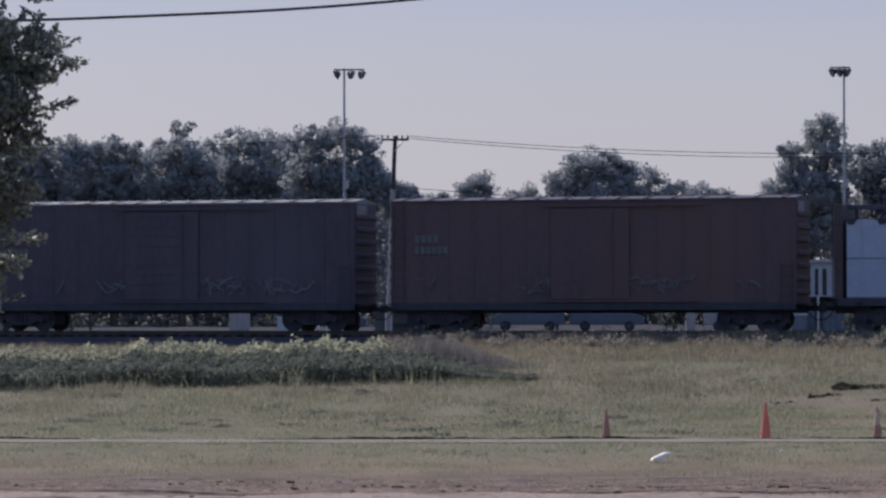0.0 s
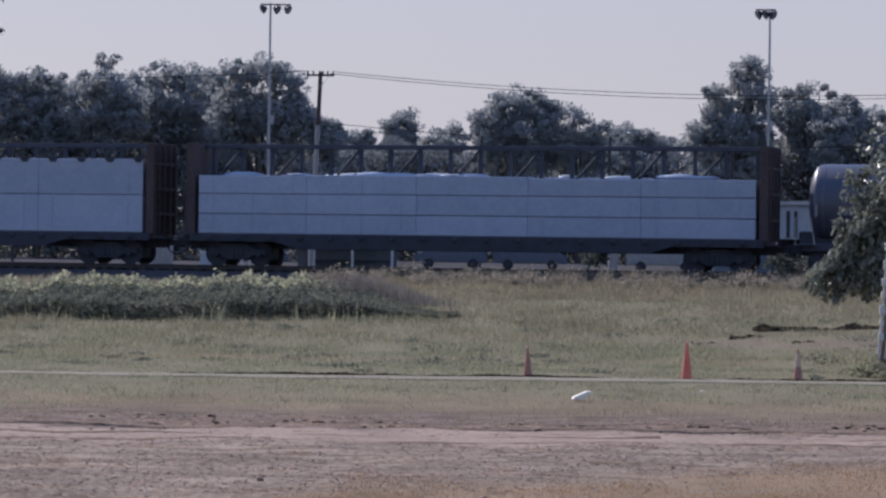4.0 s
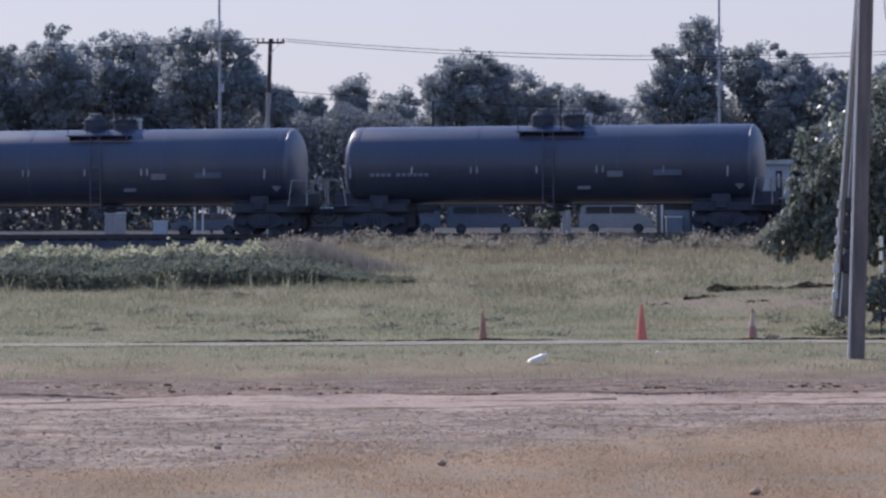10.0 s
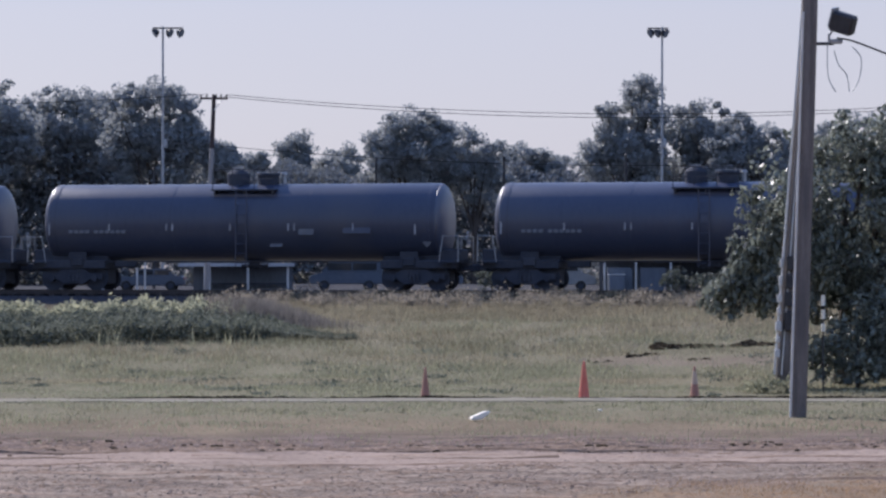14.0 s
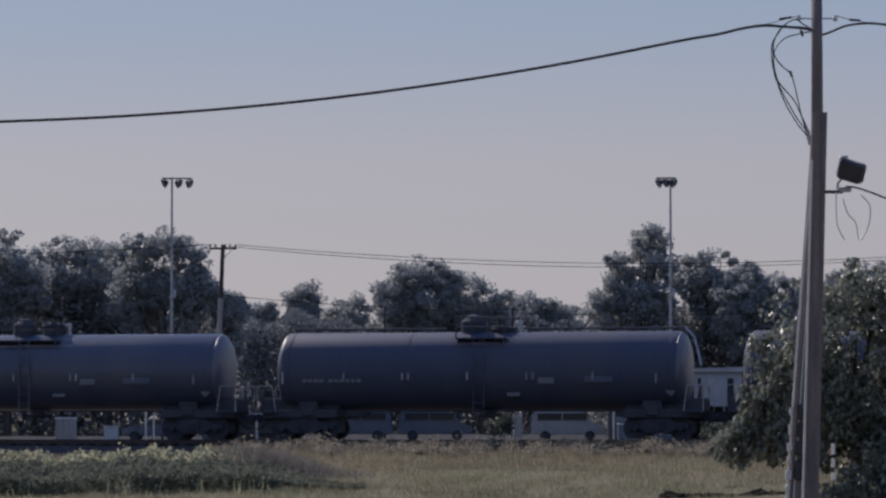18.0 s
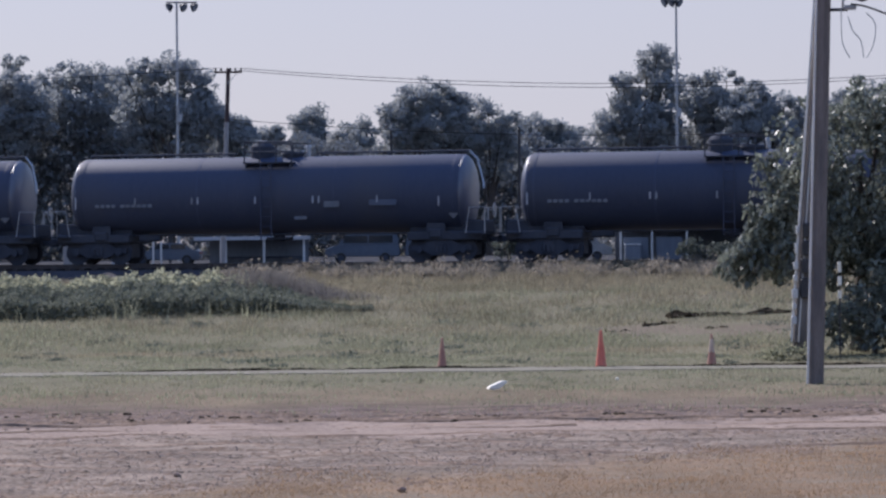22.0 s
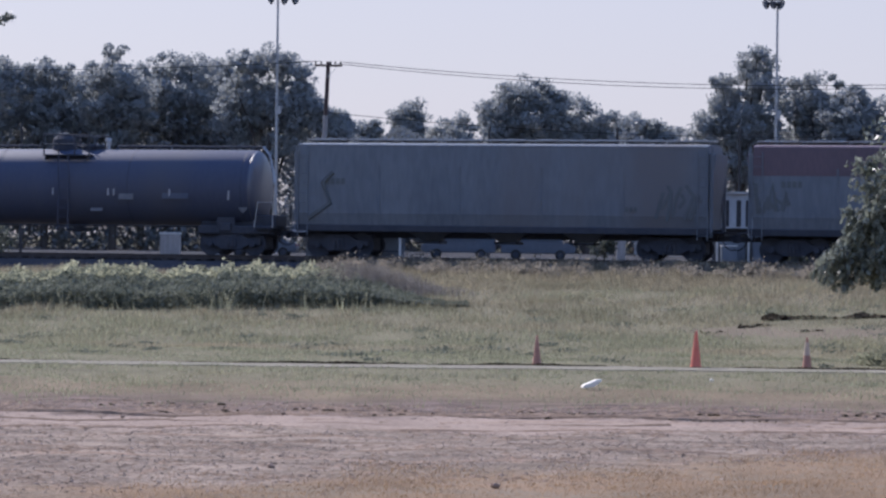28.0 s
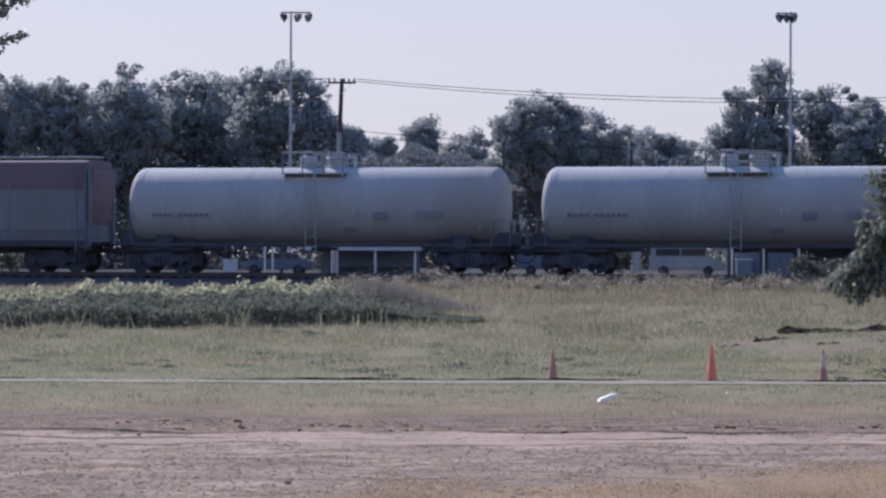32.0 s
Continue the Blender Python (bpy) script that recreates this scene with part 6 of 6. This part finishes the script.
    for y0, amp, turn, x0, x1, high in ((61.9, 0.35, 0.21, -14, 14, 0.05), (60.3, 0.5, 0.16, -3, 14, 0.035), (58.9, 0.3, 0.24, -13, 3, 0.03), (57.3, 0.4, 0.19, -13, 13, 0.035),
                                        (55.2, 0.5, 0.23, -12, 2, 0.03), (53.4, 0.3, 0.3, -4, 12, 0.03), (51.6, 0.4, 0.26, -11, 6, 0.028), (49.6, 0.3, 0.33, -10, 3, 0.025)):
        rows = []
        for k in range(int((x1 - x0) / 0.06) + 1):
            x = x0 + k * 0.06
            y = y0 + amp * math.sin(x * turn + y0) + 0.08 * math.sin(x * 1.7 + y0) + 0.04 * noise.noise((x * 3, y0, 0))
            h = high * max(0.0, 0.5 + 1.1 * noise.noise((x * 0.35, y0 * 3.1, 0.3)) + 0.5 * noise.noise((x * 2.3, y0, 5.0)))
            g0 = float(ground_z(x, y))
            rows.append([bm.verts.new((x, y + dy, g0 + up)) for dy, up in ((-0.10, -0.012), (-0.03, h * 0.75), (0.05, h), (0.35, -0.012))])
        for a, b in zip(rows, rows[1:]):
            for j in range(3):
                bm.faces.new((a[j], b[j], b[j + 1], a[j + 1]))
    tagged(part("soil_ridges", bm, "clod"), "low dry soil ridges left by wheels on the lot", "soil", kind="stuff")
    # clods of a dug strip
    bm = bmesh.new()
    for x0, x1, y0, y1, count, big in ((8.5, 13.4, 112.7, 113.9, 240, 0.13), (7.5, 8.6, 109.4, 110.8, 26, 0.10), (6.2, 7.0, 107.0, 107.4, 12, 0.06), (9.3, 10.0, 108.4, 108.9, 9, 0.07)):
        for k in range(count):
            u = (k + rng.random()) / count
            x, y = x0 + (x1 - x0) * u, y0 + (y1 - y0) * u + rng.uniform(-0.3, 0.3)
            s = big * rng.uniform(0.5, 1.1) * (0.65 + 0.35 * math.sin(u * 17) * math.sin(u * 7 + 1))
            bmesh.ops.create_icosphere(bm, subdivisions=1, radius=1, matrix=Matrix.LocRotScale((x, y, float(ground_z(x, y)) + s * 0.3), Euler((rng.uniform(0, 3), 0, rng.uniform(0, 3))), (s * 1.9, s * 1.4, s * 0.5)))
    for k in range(70):
        x, y = rng.uniform(-12, 12), 61.6 + 3.6 * rng.random() ** 1.6
        s = rng.uniform(0.012, 0.034) * (1.6 if rng.random() < 0.15 else 1.0)
        for j in range(rng.randint(1, 4)):
            bmesh.ops.create_icosphere(bm, subdivisions=1, radius=1, matrix=Matrix.LocRotScale((x + rng.uniform(-0.22, 0.22), y + rng.uniform(-0.1, 0.1), float(ground_z(x, y)) + s * 0.25), Euler((rng.uniform(-0.3, 0.3), 0, rng.uniform(0, 3))), (s * 1.9, s * 1.2, s * 0.6)))
    tagged(part("soil_clods", bm, "earth"), "dark clods of dug soil in the grass and along the lot", "soil", kind="stuff")


# ---- beyond the railway ----
def field_light(x, y, heads, turn):
    z = float(ground_z(x, y))
    p = empty("field_light", pose(x, y, z, 0, 0, turn), "tall grey floodlight pole of a sports field", "floodlight", "sports field floodlights")
    h = 21.9
    part("shaft", rod(bmesh.new(), (0, 0, -0.2), (0, 0, h), 0.15, 0.085, 12), "galv", p)
    part("crossarm", box(bmesh.new(), (heads[0] + heads[-1]) / 2, 0, h - 0.12, heads[-1] - heads[0] + 0.5, 0.12, 0.12), "dark_metal", p)
    for x0 in heads:
        bm = turned(bmesh.new(), [(-0.30, 0.14), (-0.22, 0.20), (0.02, 0.36), (0.14, 0.40), (0.15, 0.36)], 16)
        hd = part("lamp_head", bm, "dark_metal", p)
        hd.matrix_basis = pose(x0, -0.1, h - 0.52, 0, 28, 200 if x0 < 0.2 else 330)
        part("lens", rod(bmesh.new(), (0.12, 0, 0), (0.152, 0, 0), 0.36, seg=16), "lens", hd)
        part("yoke", rod(bmesh.new(), (x0, 0, h - 0.12), (x0, -0.1, h - 0.4), 0.05, seg=6), "dark_metal", p)
    part("ballast_box", box(bmesh.new(), 0.22, 0, h * 0.55, 0.3, 0.25, 0.7, 0.02), "galv", p)
    return p


def build_beyond():
    a = field_light(-17.8, 310, (-0.6, 0.55, 1.45), 0)
    b = field_light(24.35, 310, (-0.95, -0.35, 0.25), 0)
    # line pole with a crossarm and its wires
    z = 1.8
    p = empty("line_pole", Matrix.Translation((-10.25, 232, z)), "silvered wooden line pole with a crossarm", "utility pole")
    part("shaft", rod(bmesh.new(), (-0.32, 0, -0.2), (0.02, 0, 9.0), 0.17, 0.14, 12), "pole_far", p)
    part("upper_shaft", rod(bmesh.new(), (0.02, 0, 9.0), (0.15, 0, 12.4), 0.14, 0.125, 12), "pole_top", p, "dark tarred pole top")
    part("crossarm", box(bmesh.new(), 0.15, -0.13, 12.15, 1.75, 0.1, 0.13, 0.01), "pole_top", p)
    for x in (-0.65, -0.3, 0.3, 0.6, 0.95):
        part("insulator", turned(bmesh.new(), [(12.2, 0.03), (12.3, 0.06), (12.38, 0.06), (12.42, 0.03)], 10, "z"), "dark_metal", p).location = (x, -0.13, 0)
    part("brace", rod(bmesh.new(), (0.1, -0.12, 11.4), (0.7, -0.12, 12.1), 0.03, seg=6), "galv", p)
    bm = box(bmesh.new(), 0.34, -0.2, 2.3, 0.72, 0.3, 0.34, 0.08, Euler((0, -0.4, 0)))
    rod(bm, (-0.1, -0.1, 2.1), (0.2, -0.2, 2.15), 0.05, seg=8)
    part("lamp_box", bm, "litter", p, "small white lamp box")
    for x in (-14.5, -15.0):
        w = empty("post", Matrix.Translation((x, 233, float(ground_z(x, 233)))), "slim white post beyond the railway", "post", "white posts beyond the railway")
        part("shaft", rod(bmesh.new(), (0, 0, -0.1), (0, 0, 1.9), 0.06, seg=10), "conduit", w)
        part("cap", rod(bmesh.new(), (0, 0, 1.9), (0, 0, 1.95), 0.07, 0.04, 10), "conduit", w)
    def wire(a, b, sag, r):
        c = empty("overhead_wire", Matrix(), "thin overhead wire of the pole line", "wire", "overhead wires")
        pts = [Vector(a).lerp(Vector(b), k / 30) - Vector((0, 0, 4 * sag * k / 30 * (1 - k / 30))) for k in range(31)]
        part("strand", rod_path(bmesh.new(), pts, r, 5), "cable", c)
    for x0, z0, sag in ((-9.2, 14.18, 1.16), (-9.5, 14.06, 1.28)):
        wire((x0, 231.87, z0), (x0 + 51.6, 232.5, z0), sag, 0.021)
    for x0 in (-10.9, -10.5):
        wire((x0, 231.87, 14.22), (-60, 225, 14.4), 1.0, 0.01)
    wire((-10.2, 232, 11.0), (55, 238, 12.6), 1.9, 0.02)
    # dark posts of a ball field net
    for x, zt in ((0.15, 11.05), (9.2, 11.1), (17.85, 11.3), (-15.55, 10.3), (-33, 10.9)):
        z0 = float(ground_z(x, 260))
        q = empty("net_post", Matrix.Translation((x, 260, z0)), "dark slender post of a ball field net", "post", "ball field posts")
        part("shaft", rod(bmesh.new(), (0, 0, -0.2), (0, 0, zt - z0), 0.12, 0.1, 10), "dark_metal", q)
        part("cap", rod(bmesh.new(), (0, 0, zt - z0), (0, 0, zt - z0 + 0.08), 0.13, 0.08, 10), "dark_metal", q)
    # white shed
    s = empty("metal_shed", Matrix.Translation((18.75, 239, 1.8)), "white metal-sided shed with an open front beyond the railway", "shed")
    part("front_wall", box(bmesh.new(), 0.17, -2.95, 3.3, 8.3, 0.1, 2.2), "wall_white", s)
    for k in range(29):
        part("siding_rib", box(bmesh.new(), -3.9 + k * 0.287, -3.02, 3.3, 0.05, 0.05, 2.15), "wall_white", s)
    part("side_wall", box(bmesh.new(), 4.3, 0.05, 2.2, 0.1, 5.9, 4.38), "wall_white", s)
    part("side_beam", box(bmesh.new(), -3.93, 0.05, 3.3, 0.1, 5.9, 2.18), "wall_white", s)
    part("back_wall", box(bmesh.new(), 0.17, 2.95, 2.2, 8.15, 0.1, 4.38), "hopper", s)
    bm = extruded(bmesh.new(), [(-4.15, 4.41), (-4.15, 4.5), (4.5, 4.72), (4.5, 4.41)], -3.3, 3.3)
    part("roof", bm, "galv", s)
    for x in (-3.92, -1.9, 0.35):
        part("post", box(bmesh.new(), x, -2.95, 1.1, 0.12, 0.12, 2.2, 0.01), "conduit", s)
    # Gaps between the boards: dark boxes on the wall stand for their unlit depth.
    for x, w in ((-3.35, 0.36), (-2.55, 0.3), (-2.0, 0.22), (-1.5, 0.26), (-0.72, 0.2), (1.12, 0.24), (1.6, 0.2), (3.6, 0.4)):
        part("vent_slot", box(bmesh.new(), x, -3.03, 3.15, w, 0.06, 1.7, 0.01), "dark_open", s, "dark strip standing in for an upright gap")
    for x, w in ((-2.9, 1.6), (-0.75, 1.7)):
        part("stall_panel", box(bmesh.new(), x, -2.5, 0.75, w, 0.08, 1.5, 0.01), "hopper", s)
    # open shelter with a white roof
    c = empty("shelter", Matrix.Translation((-8.45, 236, 1.8)), "low open shelter with a white flat roof on posts", "shelter")
    part("roof", box(bmesh.new(), -0.35, 0, 1.66, 7.3, 2.6, 0.16, 0.02), "conduit", c)
    part("fascia", box(bmesh.new(), -0.35, -1.32, 1.66, 7.4, 0.05, 0.22, 0.01), "wall_white", c)
    for x in (-2.35, -2.05, 0.4, 2.95):
        part("post", box(bmesh.new(), x, -1.1, 0.78, 0.14, 0.14, 1.6, 0.01), "conduit", c)
    part("bench", box(bmesh.new(), 0.2, 0.6, 0.45, 5.4, 0.4, 0.08, 0.01), "under", c)
    part("back_wall", box(bmesh.new(), 0, 1.2, 0.8, 6.4, 0.1, 1.6), "hopper", c)
    # bins and a stacked crate pallet by the lot
    for x, w, h, paint, name, label in ((-17.4, 0.9, 0.95, "wall_white", "storage_bin", "white storage bin on the lot"), (-20.3, 1.3, 1.5, "pole_far", "storage_bin", "grey storage bin on the lot"), (8.65, 0.6, 1.7, "pole_far", "storage_bin", "tall grey storage bin on the lot"), (15.6, 1.0, 1.1, "hopper", "storage_bin", "grey metal storage bin on the lot")):
        b = empty(name, Matrix.Translation((x, 236, 1.8)), label, "bin")
        part("body", box(bmesh.new(), 0, 0, h * 0.46, w, 0.8, h * 0.92, 0.05), paint, b)
        part("lid", box(bmesh.new(), 0, 0, h * 0.96, w * 1.06, 0.86, h * 0.08, 0.02), "conduit", b)


def parked_car(x, y, turn, paint, kind):
    z = float(ground_z(x, y))
    name, label = {"sedan": ("car", "parked car seen beyond the railway"), "van": ("van", "parked van beyond the railway")}[kind]
    colour = {"car_silver": "silver", "car_blue": "blue"}[paint]
    c = empty(name, pose(x, y, z, 0, 0, turn), colour + " " + label, name, "parked vehicles")
    if kind == "sedan":
        low = [(-2.3, 0.35), (-2.32, 0.75), (-1.9, 0.92), (2.05, 0.98), (2.3, 0.85), (2.32, 0.35)]
        cab = [(-1.1, 0.93), (-0.45, 1.42), (0.95, 1.46), (1.75, 0.97)]
    else:
        low = [(-2.4, 0.4), (-2.45, 0.9), (-1.8, 1.15), (2.4, 1.2), (2.42, 0.4)]
        cab = [(-1.7, 1.14), (-1.0, 1.9), (2.2, 1.95), (2.38, 1.18)]
    bm = extruded(bmesh.new(), low, -0.9, 0.9)
    bmesh.ops.bevel(bm, geom=bm.edges[:], offset=0.07, segments=2, affect="EDGES")
    body = part("body", bm, paint, c)
    bm = extruded(bmesh.new(), cab, -0.76, 0.76)
    bmesh.ops.bevel(bm, geom=bm.edges[:], offset=0.06, segments=2, affect="EDGES")
    part("cabin", bm, paint, c)
    zmid = (cab[0][1] + cab[1][1]) / 2
    for s in (-1, 1):
        x0, x1 = cab[0][0] + 0.45, cab[3][0] - 0.42
        mid = (x0 + x1) / 2
        for a, b in ((x0, mid - 0.04), (mid + 0.04, x1)):
            part("side_window", box(bmesh.new(), (a + b) / 2, s * 0.765, zmid + 0.03, b - a, 0.02, (cab[1][1] - cab[0][1]) * 0.62, 0.01), "glass_dark", c)
        part("headlight", box(bmesh.new(), low[1][0] + 0.03, s * 0.65, 0.72, 0.08, 0.32, 0.14, 0.02), "lens", c)
        part("tail_light", box(bmesh.new(), low[-1][0] - 0.02, s * 0.68, 0.8, 0.08, 0.24, 0.16, 0.02), "car_red", c)
        for wx in (-1.45, 1.45):
            bm = turned(bmesh.new(), [(-0.1, 0.2), (-0.1, 0.31), (-0.07, 0.335), (0.07, 0.335), (0.1, 0.31), (0.1, 0.2)], 20, "z")
            bm.transform(pose(wx, s * 0.82, 0.335, 90))
            w = part("wheel", bm, "rubber", c)
            part("rim", rod(bmesh.new(), (wx, s * 0.82, 0.335), (wx, s * 0.93, 0.335), 0.2, seg=14), "under", w)
    for k in (0, 1):
        (xa, za), (xb, zb) = (cab[0], cab[1]) if k == 0 else (cab[3], cab[2])
        d = Vector((xb - xa, 0, zb - za))
        bm = box(bmesh.new(), 0, 0, 0, d.length * 0.72, 1.3, 0.02)
        bm.transform(Matrix.Translation(((xa + xb) / 2, 0, (za + zb) / 2)) @ Euler((0, -math.atan2(d.z, d.x), 0)).to_matrix().to_4x4() @ Matrix.Translation((0, 0, 0.012 if k == 0 else -0.012)))
        part("windscreen" if k == 0 else "rear_window", bm, "glass_dark", c)
    return c


def build_parking():
    rng = random.Random(14)
    rows = [(-14.6, "car_blue", "sedan"),
            (-1.8, "car_blue", "van"), (3.4, "car_blue", "van"), (12.1, "car_silver", "van"), (28.5, "car_silver", "van"), (36, "car_blue", "sedan")]
    for x, paint, kind in rows:
        parked_car(x, 240 + rng.uniform(-0.5, 0.5), rng.choice((0, 180)) + rng.uniform(-6, 6), paint, kind)


def build_bushes():
    rng = random.Random(41)
    for k, (x, y, w, h) in enumerate(((-30.5, 224, 2.6, 2.2), (7.2, 224, 1.4, 1.9),
                                      (19.0, 223, 2.4, 1.6), (22.8, 224, 2.2, 1.9), (26.0, 222, 2.2, 1.5))):
        lobes = [(rng.uniform(-0.5, 0.5) * w, rng.uniform(-0.4, 0.4), h * rng.uniform(0.3, 0.7), w * 0.32, 0.7, h * 0.36) for j in range(5)]
        tree("bush", x, y, lobes, 46, 26, 0.10, 0.3, "leaf_dark", "low dark bush beyond the railway", 500 + k, 0.05, category="bush")


build_ground()
build_path()
build_railway()
build_trees()
build_weeds()
build_near_poles()
build_field_things()
build_beyond()
build_parking()
build_bushes()
TRAIN = build_train()
motions()
